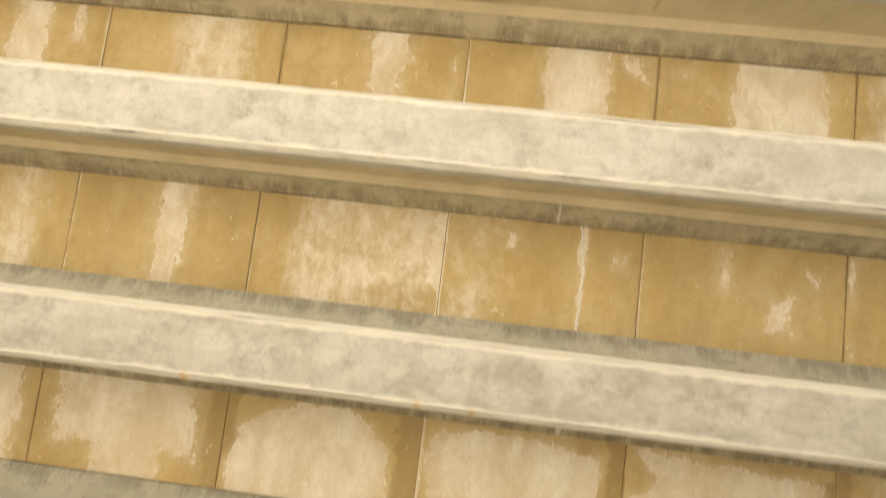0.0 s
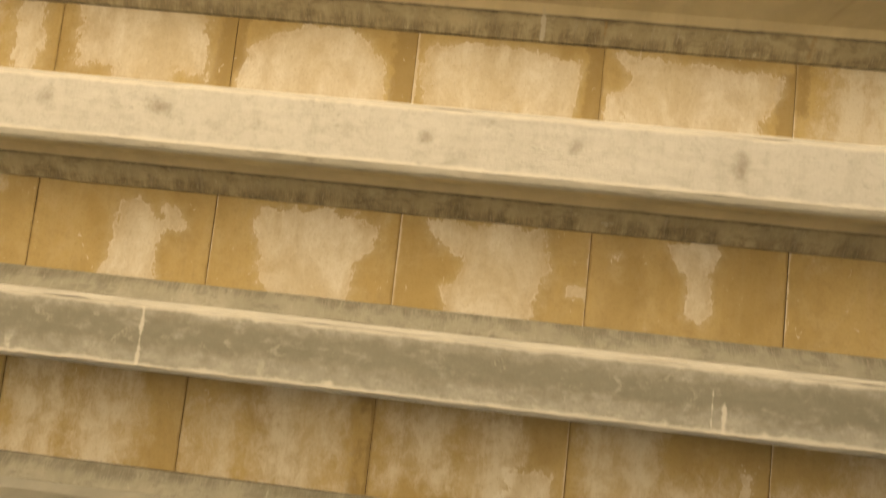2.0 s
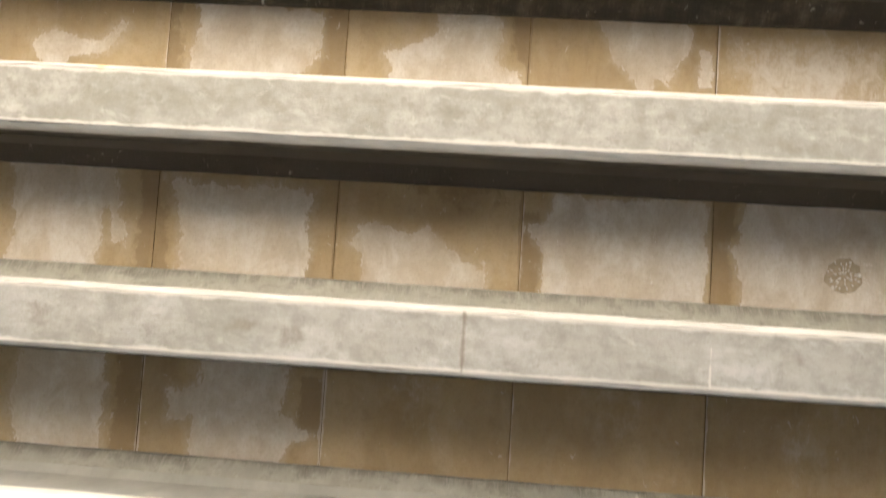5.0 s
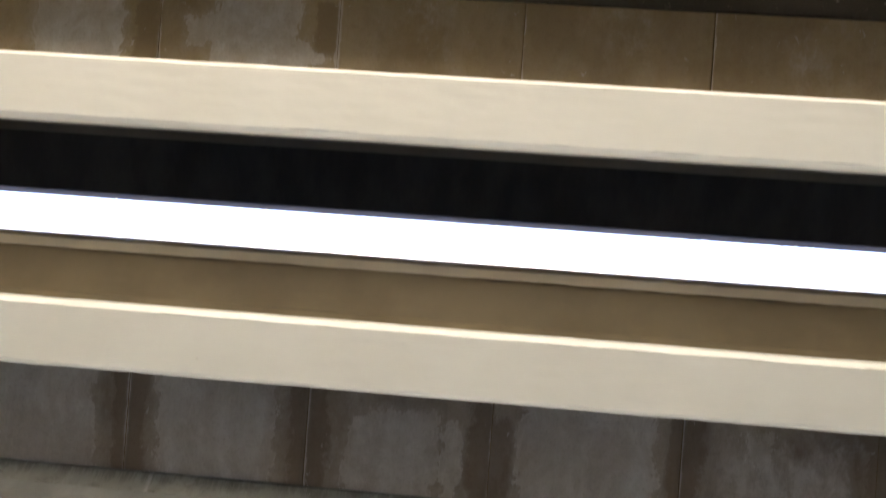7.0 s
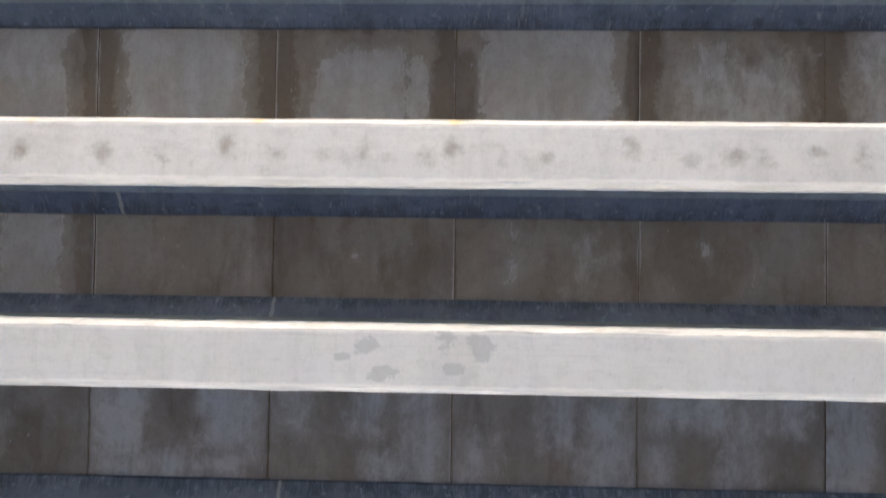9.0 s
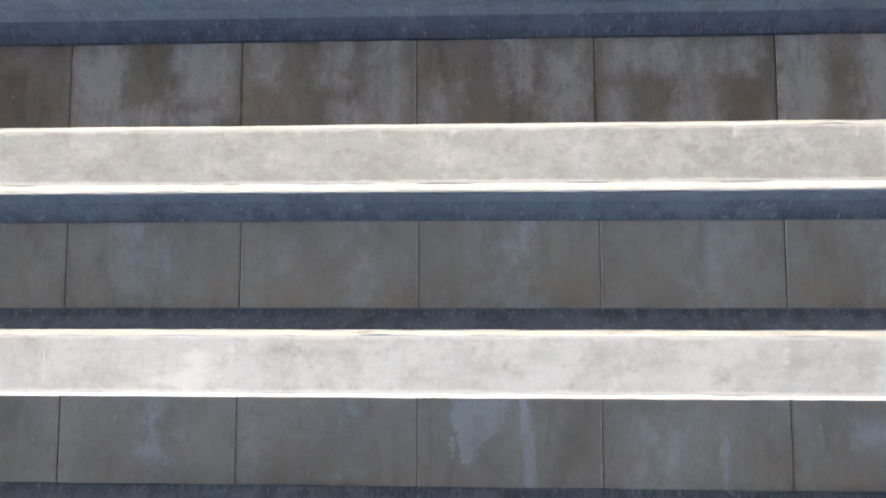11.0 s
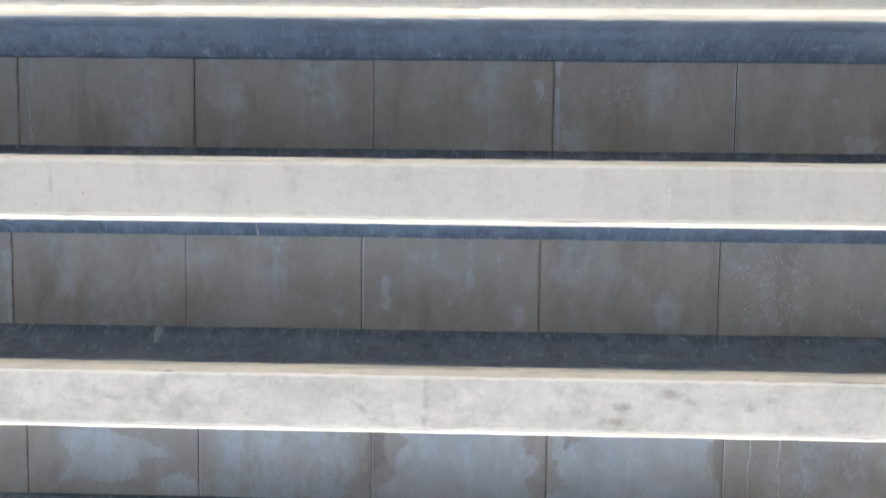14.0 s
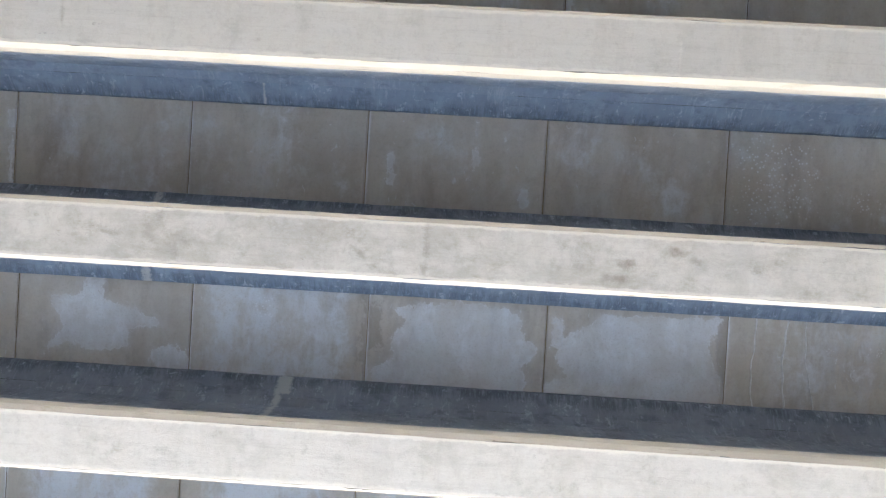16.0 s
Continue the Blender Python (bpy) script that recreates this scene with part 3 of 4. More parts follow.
bloom(9, -3, 0.2, -0.2, 0.9, 1.2, 0.7, 0.1)
bloom(9, -2, 0.1, -0.2, 0.84, 1.3, 0.86, 0.06)
seep(9, -2, 0.92, -0.2, 1.1, 1.2, 1, 0.05)
bloom(9, -1, 0.16, -0.2, 0.84, 1.3, 0.88, 0.06)
seep(9, -1, -0.1, -0.2, 0.1, 1.2, 1, 0.05)
seep(9, -1, 0.9, -0.2, 1.1, 1.2, 0.9, 0.05)
bloom(9, 0, 0.2, 0.15, 0.72, 1.3, 0.86, 0.06)
bloom(9, 0, 0.74, 0.2, 0.84, 1.2, 0.8, 0.04)
seep(9, 0, -0.1, -0.2, 0.13, 1.2, 0.9, 0.06)
seep(9, 0, 0.88, -0.2, 1.1, 1.2, 0.9, 0.05)
seep(9, 0, 0.3, -0.3, 0.8, 0.1, 0.7, 0.06)
bloom(9, 1, 0.15, -0.2, 0.88, 1.3, 0.9, 0.06)
seep(9, 1, -0.1, 0.2, 0.1, 1.2, 0.95, 0.05)
seep(9, 1, 0.93, -0.2, 1.1, 1.2, 0.95, 0.04)
bloom(9, 2, 0.25, 0.3, 0.85, 1.3, 0.78, 0.08)
bloom(9, 2, 0.3, 0.1, 0.5, 0.5, 0.7, 0.06)
seep(9, 2, -0.1, -0.2, 0.12, 1.2, 0.85, 0.05)
seep(9, 2, 0.92, -0.2, 1.1, 1.2, 0.85, 0.05)
bloom(9, 3, 0.2, -0.1, 0.8, 1.2, 0.75, 0.08)
seep(9, 3, -0.1, -0.2, 0.12, 1.2, 0.8, 0.05)
bloom(10, -2, 0.45, -0.2, 0.82, 1.2, 0.8, 0.06)
seep(10, -2, 0.86, -0.2, 1.1, 1.2, 0.6, 0.05)
bloom(10, -1, 0.855, -0.2, 0.88, 1.2, 0.75, 0.02)
bloom(10, -1, 0.3, 0.3, 0.38, 0.7, 0.55, 0.04)
bloom(10, 0, 0.42, 0.4, 0.48, 0.55, 0.6, 0.03)
bloom(10, 0, 0, 0.2, 0.02, 0.8, 0.6, 0.03)
bloom(10, 1, 0.26, -0.1, 0.36, 0.8, 0.6, 0.06)
bloom(10, 1, 0.6, 0.2, 0.8, 0.9, 0.42, 0.1)
bloom(10, 2, 0.3, 0.2, 0.4, 0.6, 0.55, 0.06)
bloom(10, 2, 0.6, 0.2, 0.7, 1, 0.4, 0.06)
bloom(10, 3, 0.3, 0, 0.6, 1, 0.4, 0.1)
bloom(11, -2, 0.3, 0.4, 0.5, 0.8, 0.6, 0.06)
bloom(11, -1, 0.05, -0.1, 0.3, 1.2, 0.8, 0.08)
bloom(11, -1, 0.6, -0.1, 0.9, 0.7, 0.75, 0.08)
bloom(11, -1, 0.2, 0.75, 0.85, 1, 0.75, 0.06)
bloom(11, 0, 0.46, -0.1, 0.62, 0.5, 0.82, 0.06)
bloom(11, 0, 0.74, -0.1, 0.92, 1.1, 0.8, 0.06)
bloom(11, 0, 0.05, 0, 0.2, 0.5, 0.6, 0.06)
bloom(11, 0, 0.5, 0.7, 0.7, 1, 0.7, 0.05)
bloom(11, 1, 0.5, 0, 0.66, 0.6, 0.8, 0.06)
bloom(11, 1, 0.72, 0.1, 0.95, 1.2, 0.76, 0.08)
bloom(11, 1, 0.05, 0.5, 0.25, 1, 0.72, 0.06)
bloom(11, 2, 0.08, 0, 0.9, 0.4, 0.76, 0.06)
bloom(11, 2, 0.45, 0.3, 0.66, 1.1, 0.74, 0.06)
bloom(11, 2, 0.08, 0.6, 0.2, 1, 0.66, 0.05)
bloom(11, 3, 0, -0.1, 0.25, 1.2, 0.85, 0.06)
bloom(11, 3, 0.45, 0, 0.75, 1.2, 0.75, 0.08)
bloom(12, -2, 0.3, -0.1, 0.6, 1.1, 0.68, 0.12)
bloom(12, -1, 0.3, -0.1, 0.6, 1.1, 0.63, 0.12)
bloom(12, 0, 0.62, -0.1, 0.78, 1.1, 0.86, 0.12)
bloom(12, 1, 0.3, -0.1, 0.7, 1.1, 0.63, 0.12)
bloom(12, 2, 0.5, -0.1, 0.75, 1.1, 0.68, 0.12)
bloom(12, 3, 0.4, -0.1, 0.6, 1.1, 0.68, 0.12)
bloom(12, 0, 0.2, 0.4, 0.3, 0.6, 0.78, 0.05)
bloom(12, 1, 0.25, 0.2, 0.3, 0.5, 0.78, 0.04)
bloom(13, -1, 0.4, -0.1, 0.65, 0.9, 0.62, 0.1)
bloom(13, -2, 0.4, 0.2, 0.5, 0.8, 0.6, 0.06)
bloom(13, 0, 0.04, -0.1, 0.16, 0.8, 0.55, 0.06)
bloom(13, 0, 0.55, -0.1, 0.7, 1, 0.5, 0.08)
bloom(13, 1, 0.16, 0.4, 0.22, 0.75, 0.8, 0.03)
bloom(13, 1, 0.54, 0, 0.62, 0.5, 0.82, 0.03)
bloom(13, 1, 0.58, 0.4, 0.63, 1.2, 0.88, 0.025)
bloom(13, 2, 0.16, 0.2, 0.5, 1.1, 0.76, 0.08)
bloom(13, 2, 0.62, 0.2, 0.66, 1.2, 0.68, 0.03)
bloom(13, 2, 0.9, 0.3, 0.96, 0.6, 0.6, 0.03)
bloom(13, 3, 0.3, 0.2, 0.75, 0.55, 0.8, 0.08)
bloom(13, 3, 0.5, 0.4, 0.58, 1.2, 0.7, 0.03)
bloom(14, -2, 0.6, 0, 0.9, 1, 0.5, 0.08)
bloom(14, -1, 0.06, -0.2, 0.085, 1.2, 0.8, 0.02)
bloom(14, -1, 0.55, -0.1, 0.78, 1.2, 0.68, 0.08)
bloom(14, 0, 0.06, -0.1, 0.2, 0.5, 0.55, 0.05)
bloom(14, 0, 0.6, -0.1, 0.85, 0.7, 0.66, 0.1)
bloom(14, 0, 0.12, 0.3, 0.3, 1.2, 0.55, 0.08)
bloom(14, 1, 0.55, -0.1, 0.75, 1.2, 0.6, 0.1)
bloom(14, 1, 0.9, 0.2, 0.96, 0.5, 0.75, 0.025)
bloom(14, 1, 0.2, -0.1, 0.3, 0.5, 0.5, 0.06)
bloom(14, 2, 0, -0.2, 0.035, 1.2, 0.85, 0.025)
bloom(14, 2, 0.25, 0.1, 0.32, 0.6, 0.68, 0.05)
bloom(14, 2, 0.52, 0.1, 0.62, 0.6, 0.74, 0.05)
bloom(14, 2, 0.05, 0.75, 0.2, 1.1, 0.7, 0.04)
bloom(14, 3, 0.05, 0, 0.2, 0.3, 0.62, 0.06)
bloom(14, 3, 0.5, 0.35, 0.58, 0.5, 0.66, 0.03)
bloom(14, 3, 0.6, 0.8, 0.8, 1.1, 0.76, 0.04)
bloom(15, -2, 0.95, 0.2, 1, 1, 0.82, 0.03)
bloom(15, -1, 0.2, -0.1, 0.4, 0.8, 0.56, 0.08)
bloom(15, -1, 0.5, 0.5, 0.7, 1.1, 0.66, 0.08)
bloom(15, -1, 0.75, 0.1, 0.95, 1.1, 0.6, 0.08)
bloom(15, 0, 0.4, -0.1, 0.62, 0.7, 0.72, 0.1)
bloom(15, 0, 0.8, 0.6, 0.95, 1.1, 0.58, 0.06)
bloom(15, 0, 0.1, 0.2, 0.3, 0.9, 0.48, 0.08)
bloom(15, 1, 0.3, 0, 0.55, 0.5, 0.55, 0.08)
bloom(15, 1, 0.58, -0.1, 0.64, 1.1, 0.6, 0.04)
bloom(15, 1, 0.76, 0.15, 0.8, 0.35, 0.78, 0.025)
bloom(15, 1, 0.1, 0.4, 0.18, 0.8, 0.62, 0.03)
bloom(15, 1, 0.86, 0.7, 0.92, 0.95, 0.75, 0.03)
bloom(15, 2, 0.08, -0.1, 0.3, 0.6, 0.56, 0.1)
bloom(15, 2, 0.4, 0.3, 0.5, 0.5, 0.56, 0.05)
bloom(15, 2, 0.55, 0.5, 0.85, 1, 0.68, 0.1)
bloom(15, 3, 0.05, 0.1, 0.18, 0.4, 0.75, 0.05)
bloom(15, 3, 0.2, 0.2, 0.4, 0.9, 0.5, 0.1)
bloom(15, 3, 0.4, 0.6, 0.46, 0.8, 0.72, 0.04)
bloom(15, 3, 0.6, 0.1, 0.75, 1, 0.45, 0.1)
bloom(15, 3, 0.8, 0.5, 0.92, 0.9, 0.6, 0.05)
bloom(16, -2, 0.1, 0, 0.8, 1.1, 0.45, 0.1)
bloom(16, -1, 0.38, -0.1, 0.5, 0.4, 0.74, 0.05)
bloom(16, -1, 0.8, 0.75, 1, 1.1, 0.78, 0.05)
bloom(16, 0, 0.1, -0.1, 0.86, 1.2, 0.84, 0.08)
seep(16, 0, 0.92, -0.2, 1.1, 0.9, 0.6, 0.05)
seep(16, 1, -0.1, 0, 0.12, 0.7, 0.75, 0.05)
bloom(16, 2, 0.02, 0.1, 0.1, 0.5, 0.8, 0.03)
seep(16, 2, 0.94, -0.2, 1.1, 0.7, 0.7, 0.03)
bloom(16, 3, 0.2, -0.2, 0.95, 1.2, 0.3, 0.12)
seep(16, 3, 0.5, 0.1, 0.95, 0.9, 0.6, 0.08)
bloom(16, 3, 0.58, 0.35, 0.62, 0.5, 0.7, 0.02)
bloom(16, 3, 0.86, 0.35, 0.92, 0.5, 0.7, 0.03)
bloom(17, -3, 0.15, -0.1, 0.8, 1.2, 0.7, 0.08)
bloom(17, -2, 0.15, -0.1, 0.8, 1.2, 0.7, 0.08)
bloom(17, -1, 0.15, -0.1, 0.8, 1.2, 0.7, 0.08)
bloom(17, 0, 0.15, -0.1, 0.8, 1.2, 0.7, 0.08)
bloom(17, 1, 0.15, -0.1, 0.8, 1.2, 0.7, 0.08)
bloom(17, 2, 0.15, -0.1, 0.8, 1.2, 0.7, 0.08)
bloom(17, 3, 0.15, -0.1, 0.8, 1.2, 0.7, 0.08)
bloom(17, 4, 0.15, -0.1, 0.8, 1.2, 0.7, 0.08)
patch(2, -1, 1, 0.03, 0.05, 0.85, 0.1, 0.5, 0.08, 0.35, 0.2, 0.15, 0.45, 0.02, 0.58, -0.02, 0.72, 0.1, 0.82, 0.3, 0.86, 0.6, 0.85, 1.2, 0.0, 1.2)
patch(2, 0, 1, 0.03, 0.08, 0.12, 0.3, 0.05, 0.9, 0.15, 0.88, 0.5, 0.84, 1.2, 0.1, 1.2, 0.06, 0.7, 0.12, 0.5, 0.04, 0.35)
patch(2, 1, 0.95, 0.03, 0.05, 0.04, 0.95, 0.15, 0.92, 0.4, 0.84, 0.7, 0.85, 1.2, 0.05, 1.2, 0.13, 0.7, 0.08, 0.55, 0.14, 0.3)
patch(3, -2, 0.95, 0.03, 0.48, 0.15, 0.6, 0.08, 0.68, 0.3, 0.9, 0.25, 0.88, 0.45, 0.75, 0.45, 0.72, 0.7, 0.7, 1.2, 0.38, 1.2, 0.45, 0.6)
patch(3, -1, 0.95, 0.035, 0.25, 0.1, 0.45, 0.05, 0.9, 0.1, 0.88, 0.4, 0.8, 0.6, 0.75, 1.2, 0.3, 1.2, 0.28, 0.6, 0.22, 0.3)
patch(3, 0, 0.95, 0.035, 0.15, 0.05, 0.75, 0.0, 0.8, 0.4, 0.75, 0.8, 0.72, 1.2, 0.3, 1.2, 0.26, 0.75, 0.35, 0.45, 0.2, 0.22)
patch(3, 1, 0.95, 0.025, 0.38, 0.02, 0.65, -0.02, 0.68, 0.1, 0.6, 0.3, 0.63, 0.7, 0.58, 0.85, 0.5, 0.75, 0.5, 0.35, 0.42, 0.25)
patch(5, -2, 0.9, 0.025, 0.2, 0.55, 0.35, 0.42, 0.6, 0.5, 0.72, 0.25, 0.78, 0.3, 0.66, 0.7, 0.45, 0.75, 0.4, 0.95, 0.28, 0.8)
patch(5, -1, 1, 0.03, 0.17, -0.1, 0.85, 0.05, 0.85, 0.6, 0.74, 0.85, 0.74, 1.2, 0.12, 1.2, 0.15, 0.6)
patch(5, 0, 0.95, 0.03, 0.5, -0.1, 0.85, 0.0, 0.85, 0.55, 0.9, 0.75, 0.97, 0.75, 0.86, 0.95, 0.8, 1.2, 0.2, 1.2, 0.27, 0.75, 0.2, 0.5, 0.36, 0.4, 0.5, 0.25)
patch(5, 1, 1, 0.025, 0.35, -0.1, 0.85, 0.0, 0.88, 0.3, 0.78, 0.55, 0.75, 0.78, 0.68, 0.7, 0.66, 0.9, 0.6, 0.82, 0.52, 0.6, 0.45, 0.5, 0.42, 0.3)
patch(6, -2, 0.9, 0.03, 0.15, -0.1, 0.72, -0.1, 0.8, 0.25, 0.84, 0.7, 0.76, 0.76, 0.72, 0.45, 0.68, 1.2, 0.15, 1.2, 0.2, 0.5)
patch(6, -1, 0.95, 0.03, 0.04, 0.04, 0.2, 0.1, 0.9, 0.08, 0.85, 0.5, 0.86, 1.2, 0.15, 1.2, 0.13, 0.5)
patch(6, 0, 1, 0.025, 0.05, 0.62, 0.15, 0.5, 0.22, 0.38, 0.4, 0.5, 0.5, 0.42, 0.58, 0.6, 0.7, 0.75, 0.82, 0.78, 0.83, 1.2, 0.16, 1.2, 0.14, 0.72)
patch(6, 1, 1, 0.025, 0.15, 0.0, 0.97, 0.02, 0.98, 0.6, 0.96, 1.2, 0.12, 1.2, 0.15, 0.6, 0.04, 0.36, 0.14, 0.32)
patch(6, 2, 0.95, 0.03, 0.17, -0.1, 1.1, -0.1, 1.1, 1.2, 0.17, 1.2, 0.13, 0.65, 0.04, 0.42, 0.15, 0.4)
patch(7, -2, 0.85, 0.03, 0.3, -0.1, 0.78, -0.1, 0.82, 0.4, 0.8, 1.2, 0.3, 1.2, 0.25, 0.5)
patch(7, -1, 0.9, 0.03, 0.3, -0.1, 0.82, -0.1, 0.8, 0.5, 0.88, 0.66, 0.98, 0.7, 0.85, 0.8, 0.78, 1.2, 0.3, 1.2, 0.28, 0.6, 0.14, 0.36, 0.3, 0.28)
patch(16, -1, 0.95, 0.025, 0.2, 0.25, 0.4, 0.2, 0.42, -0.05, 0.49, 0.22, 0.75, 0.38, 0.82, 0.5, 0.65, 0.6, 0.66, 0.8, 0.4, 0.85, 0.3, 0.8, 0.12, 1.02, 0.25, 0.6)
patch(16, 1, 0.95, 0.025, 0.1, 0.1, 0.6, 0.03, 0.85, 0.1, 0.9, 0.4, 0.98, 0.5, 0.9, 0.7, 0.88, 1.2, 0.1, 1.2, 0.04, 0.9, 0.15, 0.7, 0.12, 0.5, 0.2, 0.3)
patch(16, 2, 0.95, 0.025, 0.15, 0.3, 0.3, 0.08, 0.95, 0.03, 0.9, 0.4, 0.98, 0.85, 0.98, 1.2, 0.0, 1.2, 0.0, 0.9, 0.13, 0.8, 0.04, 0.6, 0.1, 0.4)
patch(13, 1, 0.85, 0.03, 0.16, 0.0, 0.52, -0.05, 0.47, 0.35, 0.34, 0.55, 0.28, 0.78, 0.22, 0.72, 0.18, 0.4)
beads(15, 3, 0.05, 0.05, 0.5, 1.0, 0.85, 0.1)
beads(15, 3, 0.6, 0.5, 0.95, 0.9, 0.7, 0.08)
beads(14, 2, 0.2, 0.1, 0.65, 0.7, 0.7, 0.1)
beads(6, 2, 0.64, 0.45, 0.82, 0.85, 0.9, 0.03)
beads(5, 0, 0.5, -0.1, 0.65, 0.35, 0.8, 0.05)
beads(16, 0, 0.3, 0.0, 0.5, 0.4, 0.7, 0.06)
beads(4, 1, 0.82, 0.2, 0.95, 0.9, 0.7, 0.05)
beads(3, 2, 0.55, 0.5, 0.8, 1.0, 0.6, 0.06)


# thin wavy ridges of lime that water left across a panel: bay, x at both ends, v at both ends, width
RIDGES = [(1, 0.82, 0.85, 0.0, 1.0, 0.012), (14, -1.11, -1.113, 0.0, 1.0, 0.010), (16, 3.785, 3.798, 0.0, 1.0, 0.008),
          (16, 3.996, 3.997, 0.0, 1.0, 0.011), (16, 4.116, 4.189, 0.0, 1.0, 0.008)]
# bursts of small lime drops: x, y, radius, drops
BURSTS = [(3.221, 5.089, 0.095, 46), (2.272, 4.747, 0.03, 9), (1.441, 4.99, 0.028, 9), (2.037, 5.191, 0.034, 10), (3.358, 5.121, 0.025, 7),
          (4.292, 16.95, 0.022, 10), (4.612, 16.928, 0.028, 12), (2.05, 4.93, 0.035, 8)]


def deposits(at):
    """Lime ridges and drops that stand a few millimetres proud of the panels."""
    verts, faces = [], []
    rng = random.Random(23)
    for bay, xa, xb, va, vb, wide in RIDGES:
        a, b = bay_start(bay), bay_end(bay)
        phase, rows = rng.uniform(0, 6), 30
        for i in range(rows + 1):
            f = i / rows
            y = a + (b - a) * (va + (vb - va) * f)
            x = xa + (xb - xa) * f + 0.012 * math.sin(phase + 5.5 * f) + 0.004 * math.sin(phase + 19 * f)
            w = wide * (0.35 + 0.3 * math.sin(phase + 13 * f) ** 2 + rng.uniform(0, 0.15))
            base = at + len(verts)
            verts += [(x - w, y, DECK - 0.001), (x, y, DECK - 0.006), (x + w, y, DECK - 0.001)]
            if i:
                faces += [[base - 3, base, base + 1, base - 2], [base - 2, base + 1, base + 2, base - 1]]
    patches = len(faces)
    for cx, cy, r, count in BURSTS[:1]:
        base = at + len(verts)
        for k in range(20):
            q = r * rng.uniform(1.05, 1.35)
            verts.append((cx + q * math.cos(k * math.pi / 10), cy + q * math.sin(k * math.pi / 10), DECK - 0.003))
        faces.append(list(range(base, base + 20)))
    patches = len(faces) - patches
    for cx, cy, r, count in BURSTS:
        for k in range(count):
            ring = rng.choice((0.25, 0.5, 0.8, 1.0)) if count > 20 else rng.choice((0.5, 1.0))
            turn = rng.uniform(0, 2 * math.pi)
            x, y = cx + r * ring * math.cos(turn), cy + r * ring * math.sin(turn)
            long, thin = r * rng.uniform(0.09, 0.2) + 0.002, r * 0.05 + 0.0015
            c, s = math.cos(turn), math.sin(turn)
            base = at + len(verts)
            verts += [(x + c * long, y + s * long, DECK - 0.0034), (x - s * thin, y + c * thin, DECK - 0.0034),
                      (x - c * long * 0.6, y - s * long * 0.6, DECK - 0.0034), (x + s * thin, y - c * thin, DECK - 0.0034), (x, y, DECK - 0.008)]
            faces += [[base + q, base + (q + 1) % 4, base + 4] for q in range(4)]
    count_drops = 4 * sum(b[3] for b in BURSTS)
    mats = [4] * (len(faces) - patches - count_drops) + [5] * patches + [4] * count_drops
    return verts, faces, mats


def ceiling_mesh():
    """All the formwork panels, each with its own edges, over a recessed joint."""
    verts, faces, lime, damp, haze, dots, mats = [], [], [], [], [], [], []
    rng = random.Random(4)
    at = 0
    for n in BAYS:
        if n < 0 or n == SLOT_BAY:
            continue
        y0, y1, off = bay_start(n) - 0.03, bay_end(n) + 0.03, SIDE_OFF.get(n, 0.0)
        for k in range(-5, 6):
            near = -4 <= k <= 4
            gap = rng.uniform(0.0016, 0.003)
            x0, x1 = k * WIDE + off + gap, (k + 1) * WIDE + off - gap
            nx, ny = (49, 27) if near else (9, 5)
            lift = rng.uniform(-0.002, 0.002)
            gx, gy = np.meshgrid(np.linspace(x0, x1, nx), np.linspace(y0, y1, ny))
            gz = np.full(gx.shape, DECK + lift)
            gz[:, (0, -1)] += 0.003
            u, v = (gx - x0) / (x1 - x0), (gy - y0 - 0.03) / (y1 - y0 - 0.06)
            fields = {k: np.zeros(gx.shape) for k in ("lime", "damp", "haze", "dots")}
            todo = STAINS.get((n, k))
            if todo is None:
                todo = [("haze", rng.uniform(0.1, 0.4), -0.2, rng.uniform(0.55, 0.9), 1.2, rng.uniform(0.3, 0.75), 0.16)]
            for kind, *shape, amount, edge in todo:
                if len(shape) == 1:
                    fields[kind] = np.maximum(fields[kind], amount * np.clip(0.5 - reach(u, v, shape[0]) / (3.6 * edge), 0, 1))
                    continue
                u0, v0, u1, v1 = shape
                dx = np.maximum(np.maximum(u0 - u, u - u1), 0) * WIDE
                dy = np.maximum(np.maximum(v0 - v, v - v1), 0) * BAY
                inside = np.minimum(np.minimum(u - u0, u1 - u) * WIDE, np.minimum(v - v0, v1 - v) * BAY)
                dist = np.where(inside > 0, -inside, np.hypot(dx, dy))
                fields[kind] = np.maximum(fields[kind], amount * np.clip(0.5 - dist / (3.6 * edge), 0, 1))
            verts += np.stack([gx, gy, gz], -1).reshape(-1, 3).tolist()
            for left, chance in ((True, 0.45), (False, 0.3)):
                end = u < 0.016 if left else u > 0.984
                if rng.random() < chance:
                    fields["lime"][end] = np.maximum(fields["lime"][end], rng.uniform(0.5, 0.8))
                else:
                    fields["damp"][end] = np.maximum(fields["damp"][end], 0.75)
            damp += fields["damp"].ravel().tolist()
            lime += fields["lime"].ravel().tolist()
            haze += fields["haze"].ravel().tolist()
            dots += fields["dots"].ravel().tolist()
            i = (at + np.arange(nx * ny)).reshape(ny, nx)
            quads = np.stack([i[:-1, :-1], i[1:, :-1], i[1:, 1:], i[:-1, 1:]], -1).reshape(-1, 4)
            rim = [i[0], i[:, -1], i[-1][::-1], i[:, 0][::-1]]
            faces += quads.tolist()
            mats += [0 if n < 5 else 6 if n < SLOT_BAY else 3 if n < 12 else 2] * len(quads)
            at += nx * ny
            # the panel's edge, up into the joint
            ring = np.concatenate([r[:-1] for r in rim])
            top = at + np.arange(len(ring))
            co = np.stack([gx.ravel(), gy.ravel(), gz.ravel() + 0.012], -1)[ring - (at - nx * ny)]
            verts += co.tolist()
            lime += [0.0] * len(ring)
            damp += [0.6] * len(ring)
